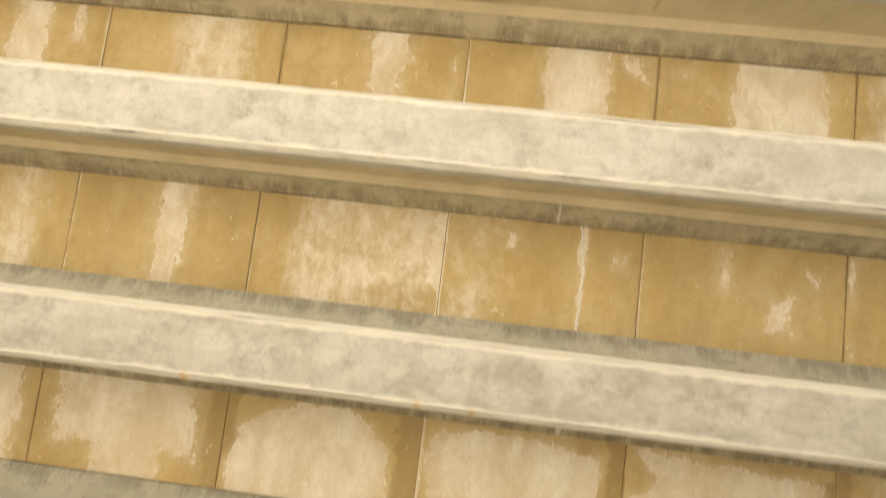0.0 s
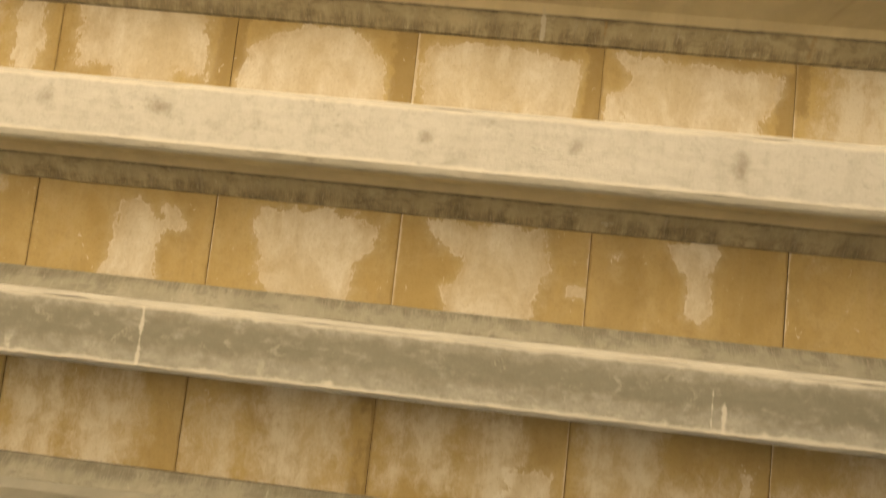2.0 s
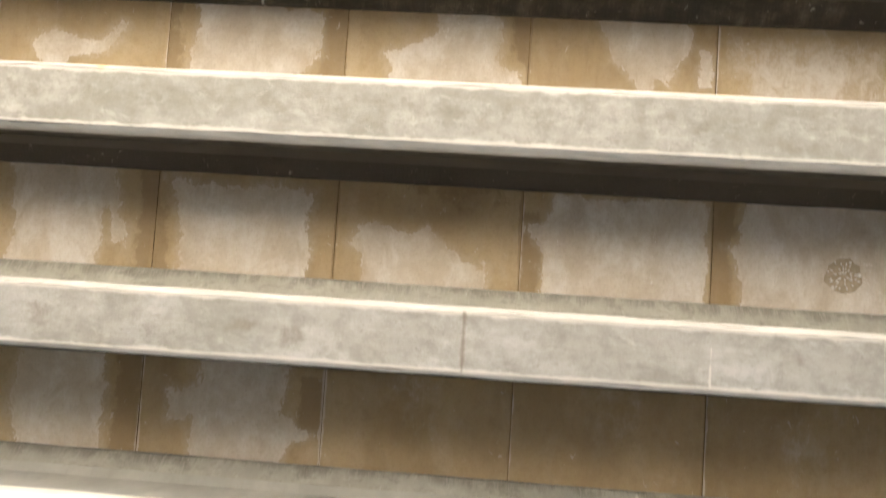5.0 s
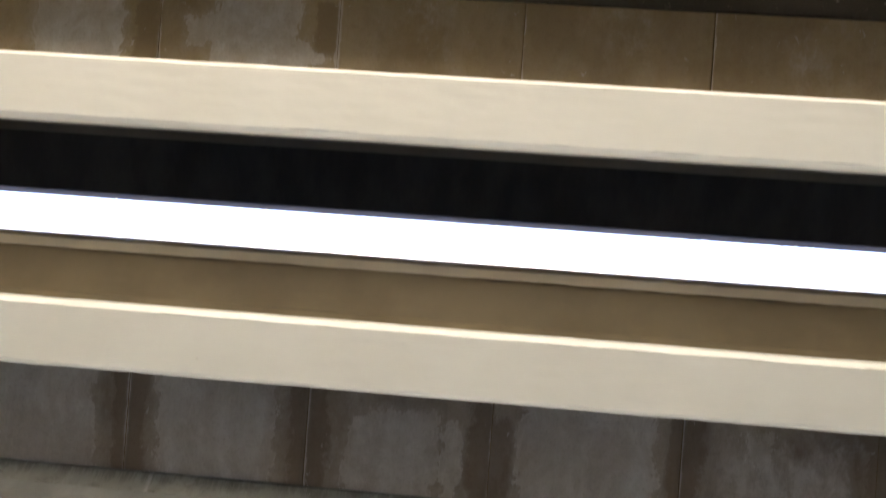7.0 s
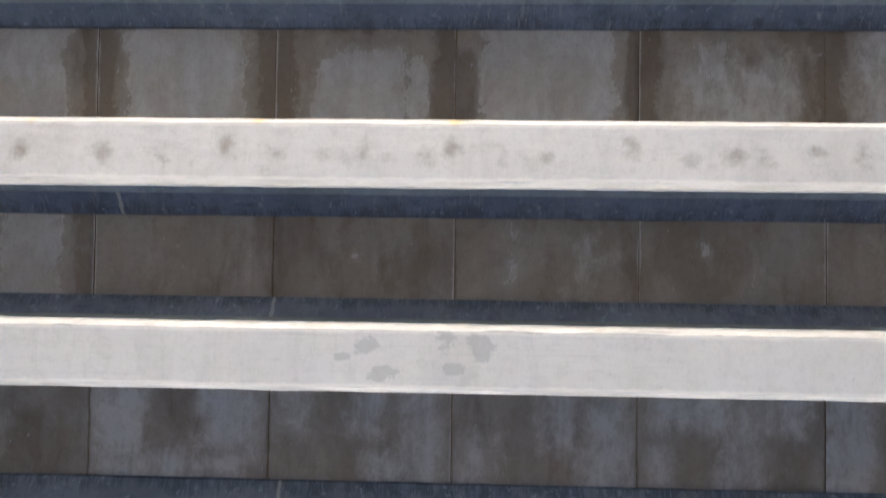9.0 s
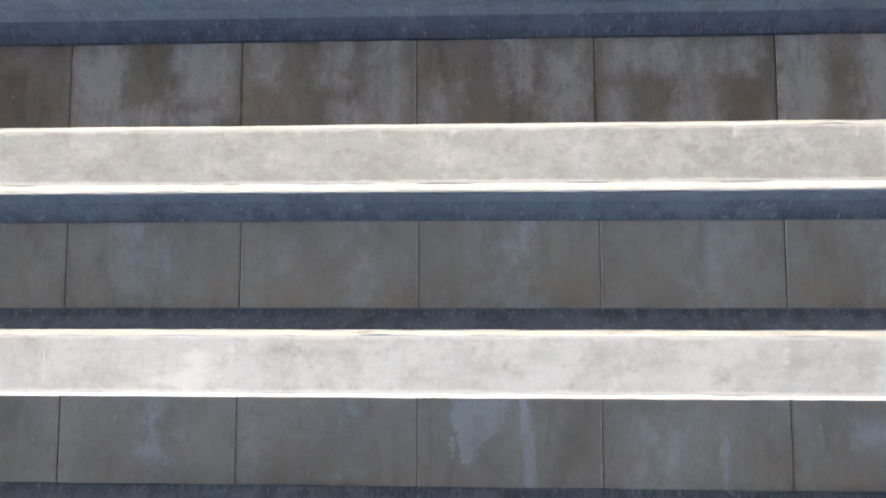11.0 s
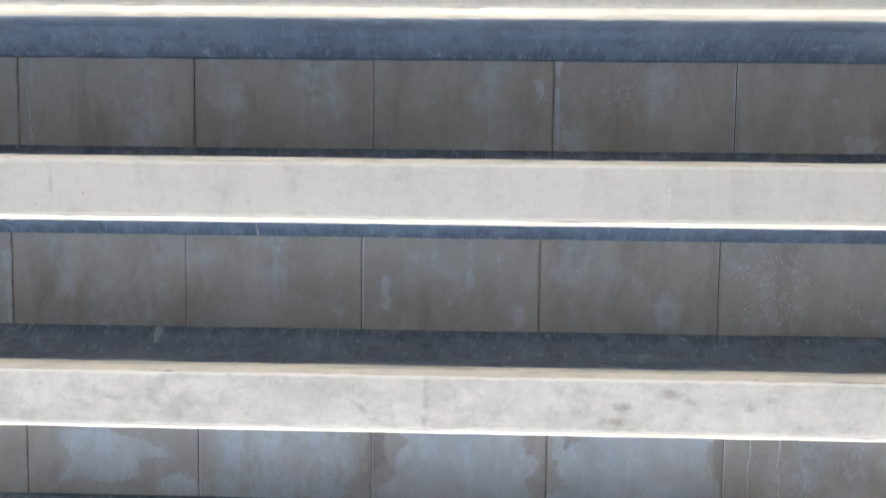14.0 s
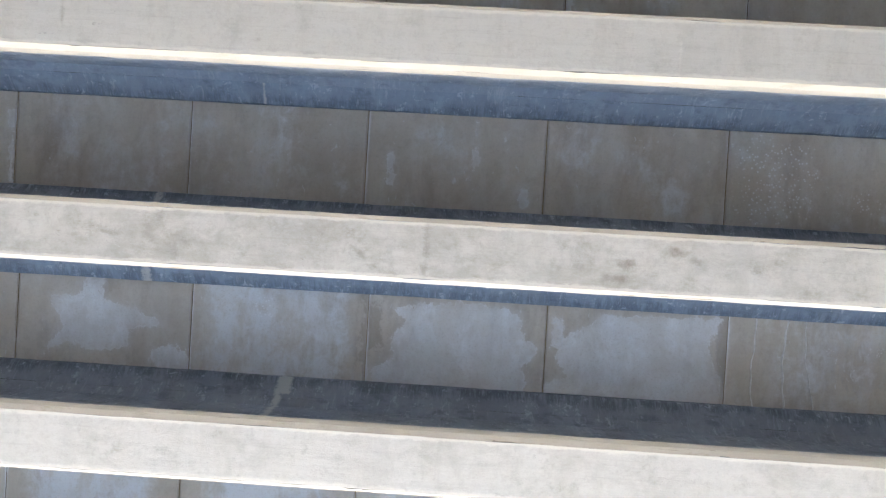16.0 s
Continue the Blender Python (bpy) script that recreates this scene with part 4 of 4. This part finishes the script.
            haze += [0.0] * len(ring)
            dots += [0.0] * len(ring)
            at += len(ring)
            faces += np.stack([ring, np.roll(ring, -1), np.roll(top, -1), top], -1).tolist()
            mats += [1] * len(ring)
    # backing of the joints
    for n in BAYS:
        if n >= 0 and n != SLOT_BAY:
            a, b = bay_start(n) - 0.03, bay_end(n) + 0.03
            verts += [(X0, a, DECK + 0.013), (X0, b, DECK + 0.013), (X1, b, DECK + 0.013), (X1, a, DECK + 0.013)]
            faces.append([at, at + 1, at + 2, at + 3])
            mats.append(1)
            lime += [0.0] * 4
            damp += [0.6] * 4
            haze += [0.0] * 4
            dots += [0.0] * 4
            at += 4
    more, quads, kinds = deposits(at)
    verts += more
    faces += quads
    mats += kinds
    for field in (lime, damp, haze, dots):
        field += [0.0] * len(more)
    mesh = bpy.data.meshes.new("ceiling")
    mesh.from_pydata(verts, [], faces)
    for name, values in (("lime", lime), ("damp", damp), ("haze", haze), ("dots", dots)):
        mesh.attributes.new(name, "FLOAT", "POINT").data.foreach_set("value", values)
    mesh.materials.append(M_PANEL)
    mesh.materials.append(M_JOINT)
    mesh.materials.append(M_PANEL_2)
    mesh.materials.append(M_PANEL_3)
    mesh.materials.append(M_LIME)
    mesh.materials.append(M_DAMP)
    mesh.materials.append(M_PANEL_1)
    mesh.polygons.foreach_set("material_index", mats)
    return mesh


tagged(new("ceiling", ceiling_mesh()), "tan and grey concrete ceiling panels with pale mineral bloom", "ceiling", kind="structure")


# ---- beams ----
MARKS = {}


def mark(beam, field, x, wide, amount=1.0, s0=-1.0, s1=2.0):
    """A mark across a beam at x: spot, rust or drip; s runs over the section, 0 at the first root to 1 at the second."""
    MARKS.setdefault(beam, []).append((field, x, wide, amount, s0, s1))


mark(-1, "rust", 1.09, 0.05, 0.9, 0.6, 0.75)
mark(0, "rust", 1.16, 0.05, 0.7, 0.6, 0.68)
mark(0, "drip", 0.66, 0.025, 0.7, 0.75, 1)
mark(0, "spot", -1.11, 0.15, 0.5, 0.44, 0.54)
mark(0, "spot", 1.34, 0.18, 0.4, 0.44, 0.56)
mark(0, "drip", -0.44, 0.3, 0.35, 0.57, 0.6)
mark(1, "rust", -1.19, 0.05, 0.9, 0.585, 0.75)
mark(1, "rust", -0.00, 0.05, 0.9, 0.585, 0.75)
mark(1, "rust", 0.27, 0.05, 0.9, 0.585, 0.75)
mark(1, "drip", 0.78, 0.035, 0.9, 0.75, 1)
mark(1, "drip", 0.35, 0.04, 0.8, 0.44, 0.52)
mark(1, "drip", 1.05, 0.06, 0.5, 0.47, 0.5)
mark(1, "rust", 1.17, 0.03, 0.6, 0.62, 0.9)
mark(1, "rust", 2.44, 0.05, 0.7, 0.66, 1)
mark(2, "rust", -0.01, 0.06, 0.4, 0.6, 0.7)
mark(2, "drip", 1.28, 0.2, 0.5, 0.86, 0.92)
mark(3, "drip", -1.18, 0.03, 0.8, 0.36, 0.64)
mark(3, "spot", -1.06, 0.075, 0.6, 0.42, 0.48)
mark(3, "drip", 1.82, 0.03, 0.9, 0.5, 0.64)
mark(3, "drip", 1.76, 0.015, 0.7, 0.46, 0.6)
mark(3, "drip", -1.89, 0.06, 0.7, 0.54, 0.6)
mark(3, "rust", 0.05, 0.05, 0.6, 0.6, 0.75)
mark(3, "rust", 0.02, 0.06, 0.6, 0.62, 0.95)
mark(4, "drip", -0.59, 0.025, 1, 0.05, 0.33)
mark(4, "rust", 0.05, 0.06, 0.6, 0.1, 0.4)
mark(4, "rust", 2.37, 0.08, 0.6, 0.1, 0.33)
mark(4, "drip", -0.57, 0.02, 0.7, 0.68, 1)
mark(4, "spot", -0.06, 0.09, 0.45, 0.44, 0.56)
mark(4, "spot", 0.12, 0.09, 0.45, 0.44, 0.56)
mark(4, "spot", 0.88, 0.09, 0.45, 0.44, 0.56)
mark(4, "spot", 1.44, 0.09, 0.45, 0.44, 0.56)
mark(4, "spot", 2.55, 0.09, 0.45, 0.44, 0.56)
mark(4, "spot", 2.78, 0.09, 0.45, 0.44, 0.56)
mark(4, "spot", -1.08, 0.09, 0.45, 0.44, 0.56)
mark(5, "drip", -0.48, 0.022, 1, 0.02, 0.33)
mark(5, "rust", -1.20, 0.08, 0.7, 0.36, 0.42)
mark(5, "rust", 0.97, 0.05, 0.5, 0.36, 0.42)
mark(5, "rust", 2.19, 0.06, 0.5, 0.36, 0.42)
mark(5, "spot", 1.62, 0.105, 0.5, 0.53, 0.6)
mark(5, "spot", 1.27, 0.105, 0.5, 0.53, 0.6)
mark(5, "spot", 2.56, 0.105, 0.5, 0.53, 0.6)
mark(5, "spot", 0.54, 0.105, 0.5, 0.53, 0.6)
mark(5, "drip", -0.50, 0.02, 0.7, 0.68, 1)
mark(6, "spot", 0.90, 0.018, 1.2, 0.38, 0.62)
mark(6, "drip", 2.13, 0.05, 0.5, 0.5, 0.62)
mark(6, "drip", 2.18, 0.015, 0.7, 0.45, 0.62)
mark(6, "spot", -0.77, 0.09, 0.6, 0.44, 0.55)
mark(6, "spot", -1.43, 0.09, 0.6, 0.44, 0.55)
mark(6, "spot", 0.01, 0.09, 0.6, 0.44, 0.55)
mark(6, "spot", 2.60, 0.09, 0.6, 0.44, 0.55)
mark(6, "spot", -0.21, 0.09, 0.6, 0.44, 0.55)
mark(7, "drip", 2.01, 0.02, 0.8, 0.05, 0.3)
mark(9, "drip", -0.99, 0.03, 0.9, 0.68, 1)
mark(9, "drip", -1.00, 0.03, 1, 0, 0.33)
mark(9, "rust", -1.16, 0.1, 0.7, 0.36, 0.42)
mark(9, "rust", 0.12, 0.1, 0.7, 0.36, 0.42)
mark(9, "rust", 1.21, 0.1, 0.7, 0.36, 0.42)
mark(10, "drip", 0.03, 0.02, 0.8, 0.02, 0.33)
mark(11, "drip", 0.09, 0.03, 0.8, 0, 0.33)
mark(11, "drip", 0.16, 0.02, 0.6, 0.68, 1)
mark(11, "drip", 0.39, 0.05, 0.6, 0.36, 0.46)
mark(11, "drip", 1.06, 0.05, 0.6, 0.36, 0.46)
mark(11, "drip", 1.47, 0.05, 0.6, 0.36, 0.46)
mark(11, "drip", 3.02, 0.05, 0.6, 0.36, 0.46)
mark(11, "drip", 3.68, 0.05, 0.6, 0.36, 0.46)
mark(11, "rust", 1.66, 0.12, 0.5, 0.58, 0.66)
mark(11, "rust", 2.34, 0.06, 0.6, 0.58, 0.7)
mark(12, "drip", 0.24, 0.12, 0.55, 0.42, 0.58)
mark(12, "drip", 3.25, 0.06, 0.6, 0.42, 0.55)
mark(12, "drip", -0.82, 0.02, 0.6, 0.36, 0.64)
mark(13, "drip", 2.01, 0.025, 0.9, 0.38, 0.62)
mark(13, "spot", -0.79, 0.045, 0.7, 0.42, 0.54)
mark(13, "drip", 1.78, 0.1, 0.6, 0.5, 0.62)
mark(13, "spot", 2.88, 0.15, 0.4, 0.44, 0.56)
mark(14, "drip", 2.96, 0.04, 0.5, 0.38, 0.62)
mark(14, "spot", 3.03, 0.02, 0.5, 0.38, 0.62)
mark(14, "spot", -0.52, 0.025, 0.6, 0.42, 0.54)
mark(14, "drip", 0.45, 0.02, 0.7, 0.68, 1)
mark(14, "drip", 1.03, 0.02, 0.7, 0.68, 1)
mark(14, "drip", -0.34, 0.02, 0.7, 0.68, 1)
mark(14, "drip", -0.01, 0.015, 0.8, 0.68, 1)
mark(15, "spot", 1.62, 0.045, 0.6, 0.38, 0.6)
mark(15, "spot", -0.62, 0.135, 0.45, 0.42, 0.56)
mark(15, "spot", -0.21, 0.135, 0.45, 0.42, 0.56)
mark(15, "spot", 1.14, 0.135, 0.45, 0.42, 0.56)
mark(15, "drip", -0.23, 0.05, 0.9, 0.02, 0.22)
mark(15, "drip", -0.28, 0.06, 0.9, 0.8, 1)
mark(16, "drip", 0.69, 0.1, 1, 0, 0.2)
mark(16, "drip", 0.66, 0.06, 0.8, 0.15, 0.33)
mark(16, "drip", 0.17, 0.03, 0.5, 0.05, 0.33)
mark(16, "rust", 3.38, 0.15, 0.4, 0.36, 0.42)
for x, wide, amount in ((-1.21, 0.05, 0.9), (-0.74, 0.06, 0.95), (-0.4, 0.05, 0.5), (-0.05, 0.05, 0.9), (0.23, 0.06, 0.8), (0.48, 0.05, 0.9), (0.71, 0.055, 0.95), (0.85, 0.05, 0.5), (1.05, 0.06, 0.8),
                        (1.19, 0.05, 1.0), (1.47, 0.05, 0.7), (1.69, 0.06, 1.0), (2.17, 0.06, 1.0), (2.48, 0.06, 0.8), (2.72, 0.07, 1.0), (2.88, 0.06, 0.6), (3.17, 0.07, 0.8), (3.39, 0.05, 0.7)):
    mark(9, "spot", x, wide, amount, 0.45, 0.55)
for x, wide, amount in ((-1.9, 0.06, 0.9), (-1.27, 0.08, 0.8), (-0.96, 0.06, 0.7), (-0.72, 0.06, 0.8), (-0.19, 0.07, 0.6), (0.2, 0.05, 0.95), (0.98, 0.05, 0.9), (1.82, 0.05, 0.9)):
    mark(2, "spot", x, wide, amount, 0.45, 0.55)
for x, wide, s0, s1 in ((0.72, 0.07, 0.42, 0.5), (0.84, 0.1, 0.5, 0.57), (1.17, 0.06, 0.4, 0.48), (1.22, 0.07, 0.5, 0.56), (1.36, 0.07, 0.4, 0.54), (1.57, 0.16, 0.39, 0.43), (0.6, 0.05, 0.46, 0.54)):
    mark(10, "peel", x, wide, 0.95, s0, s1)
mark(12, "drip", 0.0, 0.45, 0.85, 0.5, 0.6)
mark(12, "drip", 0.05, 0.3, 0.8, 0.44, 0.52)
for x, s0, s1, amount in ((2.72, 0.46, 0.52, 0.9), (2.73, 0.53, 0.57, 0.7), (3.0, 0.44, 0.5, 0.9), (3.14, 0.45, 0.52, 0.7), (3.45, 0.46, 0.54, 0.5)):
    mark(15, "spot", x, 0.08, amount, s0, s1)
for x, wide in ((-1.88, 0.05), (-0.16, 0.12), (0.51, 0.09), (0.89, 0.07), (1.33, 0.08), (1.54, 0.1), (1.87, 0.06), (2.02, 0.08)):
    mark(3, "drip", x, wide, 0.72, 0.565, 0.61)
WORN = {0: -0.02, 1: 0.02, 2: -0.2, 3: 0.2, 4: -0.08, 5: 0.2, 6: 0.08, 9: -0.15, 10: -0.28, 11: 0.06, 12: -0.06, 13: -0.15, 14: -0.28, 15: -0.02, 16: -0.1}


def strip(name, profile, material, parent, seed, fields, label="", dx=0.06, jitter=0.002, chips=None):
    """A run of surface along x through the points (y, z, s) of a section."""
    xs = np.arange(X0, X1 + 1e-6, dx)
    pts = np.array(profile)
    rng = np.random.RandomState(seed)
    nx, ny = len(xs), len(pts)
    gx = np.repeat(xs[:, None], ny, 1)
    ker = np.ones(9) / 9
    step = np.linalg.norm(np.diff(pts[:, :2], axis=0), axis=1) > 1e-9
    row_of = np.concatenate([[0], np.cumsum(step)])
    rough = np.stack([np.convolve(rng.normal(0, 1, nx), ker, "same") for _ in range(row_of[-1] + 1)], 1)
    gy = pts[None, :, 0] + rough[:, row_of] * jitter * 1.5
    gz = pts[None, :, 1] + np.roll(rough, 1, 1)[:, row_of] * jitter
    if chips:
        # broken arris: the last row stands back in short random runs
        row, count, way = chips
        for _ in range(count):
            c, w, d = rng.randint(0, nx), rng.randint(1, 7), rng.uniform(0.001, 0.0045)
            cut = slice(max(c - w, 0), c + w)
            gy[cut, row] += way * d * rng.uniform(0.4, 1.0, gy[cut, row].shape)
            gz[cut, row] += d * rng.uniform(0.2, 0.7, gy[cut, row].shape)
    verts = np.stack([gx, gy, gz], -1).reshape(-1, 3)
    i = np.arange(nx * ny).reshape(nx, ny)
    quads = np.stack([i[:-1, :-1], i[:-1, 1:], i[1:, 1:], i[1:, :-1]], -1)[:, step].reshape(-1, 4)
    mesh = bpy.data.meshes.new(name)
    mesh.from_pydata(verts.tolist(), [], quads.tolist())
    mesh.shade_smooth()
    s = np.repeat(pts[None, :, 2], nx, 0)
    for field, values in fields(gx, s).items():
        mesh.attributes.new(field, "FLOAT", "POINT").data.foreach_set("value", values.ravel())
    mesh.materials.append(material)
    ob = new(name, mesh)
    ob.parent = parent
    return tagged(ob, label)


# shade of the sides that face the second deck, painted black on some girders
SIDE_SHADE = {1: 0.08, 2: 0.12, 3: 0.55, 4: 0.75, 5: 0.95, 6: 0.95}
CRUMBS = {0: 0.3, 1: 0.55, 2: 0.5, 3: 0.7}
# mossy grey wear down the middle of some undersides
CORE = {1: 0.15, 3: 0.85, 5: 0.3, 11: 0.2}


def beam_fields(beam):
    def fields(gx, s):
        out = {k: np.zeros(gx.shape) for k in ("spot", "rust", "drip", "peel", "worn", "grime", "dirt_shade")}
        for field, x, wide, amount, s0, s1 in MARKS.get(beam, ()):
            across = np.clip(1 - np.abs(gx - x) / wide, 0, 1)
            along = np.clip((s - s0) / 0.04 + 0.5, 0, 1) * np.clip((s1 - s) / 0.04 + 0.5, 0, 1)
            patch = across * along
            if field in ("spot", "peel") and wide > 0.045:
                # smudges are round, and none sits quite like the next
                patch = np.clip(1.25 - np.hypot((gx - x) / (wide * 1.3), (s - (s0 + s1) / 2 - 0.02 * math.sin(31 * x)) / (0.62 * (s1 - s0) * (0.75 + 0.25 * math.cos(17 * x)))), 0, 1)
            out[field] = np.maximum(out[field], amount * patch)
        out["worn"] += WORN.get(beam, 0.0)
        out["core"] = CORE.get(beam, 0.0) * np.clip(1.15 - np.abs(s - 0.485) / 0.085, 0, 1)
        # painted side shade; from girder 4 on it covers the web as well
        out["dirt_shade"] = np.where(s > (0.66 if beam >= 4 else 0.7595), SIDE_SHADE.get(beam, 0.0), 0.0)
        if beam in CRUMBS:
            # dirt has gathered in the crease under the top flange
            out["dirt_shade"] = np.maximum(out["dirt_shade"], np.where(s > 0.7595, CRUMBS[beam] * np.clip(1.2 - np.abs(s - 0.76) / 0.03, 0, 1), 0.0))
        out["rim"] = np.clip(1.0 - np.minimum(np.abs(s - 0.4), np.abs(0.6 - s)) / 0.022, 0, 1)
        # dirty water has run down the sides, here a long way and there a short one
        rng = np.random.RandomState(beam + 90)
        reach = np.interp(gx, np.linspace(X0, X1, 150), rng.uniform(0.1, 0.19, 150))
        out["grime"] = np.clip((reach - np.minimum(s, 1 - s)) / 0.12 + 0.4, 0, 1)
        return out
    return fields


def run(points, c, d, step=0.02):
    """A section through the corner points (y, z), cut into short pieces, with s from c to d; a corner stands twice, to stay sharp."""
    pts = [np.array(q, float) for q in points]
    out = []
    for a, b in zip(pts, pts[1:]):
        k = max(1, int(np.linalg.norm(b - a) / step))
        out += [a + (b - a) * t / k for t in range(k + 1)]
    f = np.linspace(c, d, len(out) - len(pts) + 2)
    at = np.cumsum([0] + [int(np.linalg.norm(q - p) > 1e-9) for p, q in zip(out, out[1:])])
    return [(y, z, f[i]) for (y, z), i in zip(out, at)]


CHIPS = {0: 40, 1: 34, 3: 60, 4: 50, 5: 60, 6: 30, 10: 26, 11: 26}
MID = {7: 6.755, 8: 8.12}
# girders that sit a little off the middle between their bays
MID_OFF = {3: 0.008, 4: -0.012, 5: 0.02, 9: -0.022, 11: 0.035, 12: 0.013, 13: 0.008, 15: -0.022}
TIP_A, TIP_B = {8: 7.58}, {7: 7.288}


def beam(n, label, painted=False):
    """A precast girder: bottom flange, narrow web, splayed top flange under the deck."""
    ya, yb = TIP_A.get(n, bay_end(n)), TIP_B.get(n, bay_start(n + 1))
    mid = MID.get(n, (ya + yb) / 2 + MID_OFF.get(n, 0.0))
    half, web, ch, zc, zf = 0.184, 0.125, 0.026, SOFFIT + 0.03, SOFFIT + 0.13
    root = new("girder")
    f = beam_fields(n)
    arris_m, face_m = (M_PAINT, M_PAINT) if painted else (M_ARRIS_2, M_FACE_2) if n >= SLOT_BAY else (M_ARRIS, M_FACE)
    strip("soffit", run([(mid - half + ch, SOFFIT), (mid + half - ch, SOFFIT)], 0.4, 0.6), face_m, root, n * 7 + 41, f, "pale whitewashed underside", 0.02)
    for sign, tip, k in ((-1, ya, 0), (1, yb, 2)):
        to = (lambda s: s) if sign < 0 else (lambda s: 1 - s)
        # second deck: copies with painted skylight face +y, slate ones face back
        side_m = M_SHADED if (n == SLOT_BAY - 1 and sign > 0) else M_LEDGE if (n == SLOT_BAY and sign < 0) else (M_SIDE_0 if sign < 0 else M_SIDE) if n < SLOT_BAY or (n == 9 and sign < 0) else (M_SIDE_4 if n in (8, 9, 10, 12) else M_SIDE_2) if sign > 0 else M_SIDE_3
        label_2 = "brown rendered side" if side_m is M_LEDGE else "black side with its shade in the colour" if side_m is M_SHADED else "grey side with dark run-off streaks"
        # web by the slot takes the dark wall tone in place of shade
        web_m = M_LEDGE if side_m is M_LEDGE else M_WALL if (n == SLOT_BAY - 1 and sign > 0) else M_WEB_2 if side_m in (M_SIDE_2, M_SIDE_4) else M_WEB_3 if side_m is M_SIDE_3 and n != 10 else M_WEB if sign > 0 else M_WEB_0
        flange = [(tip - sign * 0.002, DECK + 0.004), (tip - sign * 0.004, DECK - 0.035), (mid + sign * (web + 0.045), DECK - 0.115)]
        neck = [flange[-1], (mid + sign * web, DECK - 0.17), (mid + sign * web, zf + 0.07), (mid + sign * half, zf)]
        band = [neck[-1], (mid + sign * half, zc), (mid + sign * (half - ch), SOFFIT)]
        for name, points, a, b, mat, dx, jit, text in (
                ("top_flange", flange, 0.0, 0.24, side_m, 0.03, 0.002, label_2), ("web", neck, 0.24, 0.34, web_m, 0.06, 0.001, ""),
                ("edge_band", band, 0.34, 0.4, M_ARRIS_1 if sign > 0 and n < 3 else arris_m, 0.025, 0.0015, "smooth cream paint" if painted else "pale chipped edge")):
            profile = run(points, to(a), to(b))
            if sign > 0:
                profile = profile[::-1]
            chips = None if painted or name != "edge_band" else (-1 if sign < 0 else 0, CHIPS.get(n, 14), sign)
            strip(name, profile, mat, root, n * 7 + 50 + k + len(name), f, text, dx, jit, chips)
    return tagged(root, label, "girder", "girders under the deck")


PAINTED = (7, 8)
for n in range(-1, 18):
    if n not in PAINTED:
        beam(n, "long precast concrete girder with worn whitewashed underside")
    else:
        beam(n, "long precast concrete girder in smooth cream paint", True)

# ---- the slot between the two decks ----
def slot_edge(name, y_edge, toward, soffit_m, face_m, label):
    """A deck's edge at the slot: a flange under the slab, a lip and an upstand to the road above."""
    edge = new(name)
    a, b = sorted((y_edge, y_edge - toward * 0.25))
    bm = bmesh.new()
    box(bm, X0 - 0.5, a, DECK + (0.02 if toward < 0 else -0.03), X1 + 0.5, b, DECK_TOP)
    top_edge = [k for k in bm.edges if all(v.co.z > DECK_TOP - 0.01 and abs(v.co.y - y_edge) < 0.01 for v in k.verts)]
    bmesh.ops.bevel(bm, geom=top_edge, offset=0.16 if toward > 0 else 0.03, segments=8, profile=0.5, affect="EDGES")
    part("upstand", bm, face_m, edge)
    if soffit_m:
        e, f = sorted((y_edge - toward * 0.03, y_edge - toward * 0.09))
        bm = bmesh.new()
        box(bm, X0, e, DECK - 0.075, X1, f, DECK + 0.06)
        bmesh.ops.subdivide_edges(bm, edges=[k for k in bm.edges if abs(k.verts[0].co.x - k.verts[1].co.x) > 1], cuts=160)
        rng = random.Random(len(name))
        for v in bm.verts:
            v.co.y += rng.uniform(-0.003, 0.003)
            v.co.z += rng.uniform(-0.003, 0.003)
        part("lip", bm, soffit_m, edge, "rough mortar lip")
    return tagged(edge, label, "deck edge", kind="structure")


for name, a, b in (("deck_edge_3", Y_IN - 0.02, Y_IN + 0.25), ("deck_edge_4", Y_OUT - 0.25, Y_OUT + 0.02)):
    top = DECK_TOP if a < 0 else 6.5
    tagged(solid(name, M_WALL, (X0 - 0.52, a, DECK - 0.1, X1 + 0.52, b, top)), "plain concrete edge of the deck", "deck edge", kind="structure")
slot_edge("deck_edge_1", SLOT_A, 1, None, M_UPSTAND, "dark blue concrete deck edge beside the open slot")
slot_edge("deck_edge_2", SLOT_B, -1, M_LIP, M_LEDGE, "brown rendered deck edge beside the open slot")

# Glints on the dark upstand, made as thin pale slivers.
bm = bmesh.new()
rng = random.Random(11)
for cx, count, spread in ((-1.62, 16, 0.13), (-0.62, 3, 0.2), (-0.1, 7, 0.12), (0.45, 2, 0.1), (1.15, 1, 0.02), (2.4, 6, 0.25), (3.25, 14, 0.22), (-2.6, 4, 0.2)):
    for _ in range(count):
        x, z, turn = cx + rng.gauss(0, spread), rng.uniform(6.55, 7.0), rng.uniform(-0.9, 0.9)
        m = Matrix.Translation((x, SLOT_A + 0.014, z)) @ Matrix.Rotation(turn, 4, "Y") @ Matrix.Diagonal((0.0022, 0.003, rng.uniform(0.008, 0.06), 1))
        bmesh.ops.create_cube(bm, size=1.0, matrix=m)
tagged(part("grit", bm, M_ARRIS, None), "pale slivers in place of glints on the dark upstand", "grit", kind="stuff")
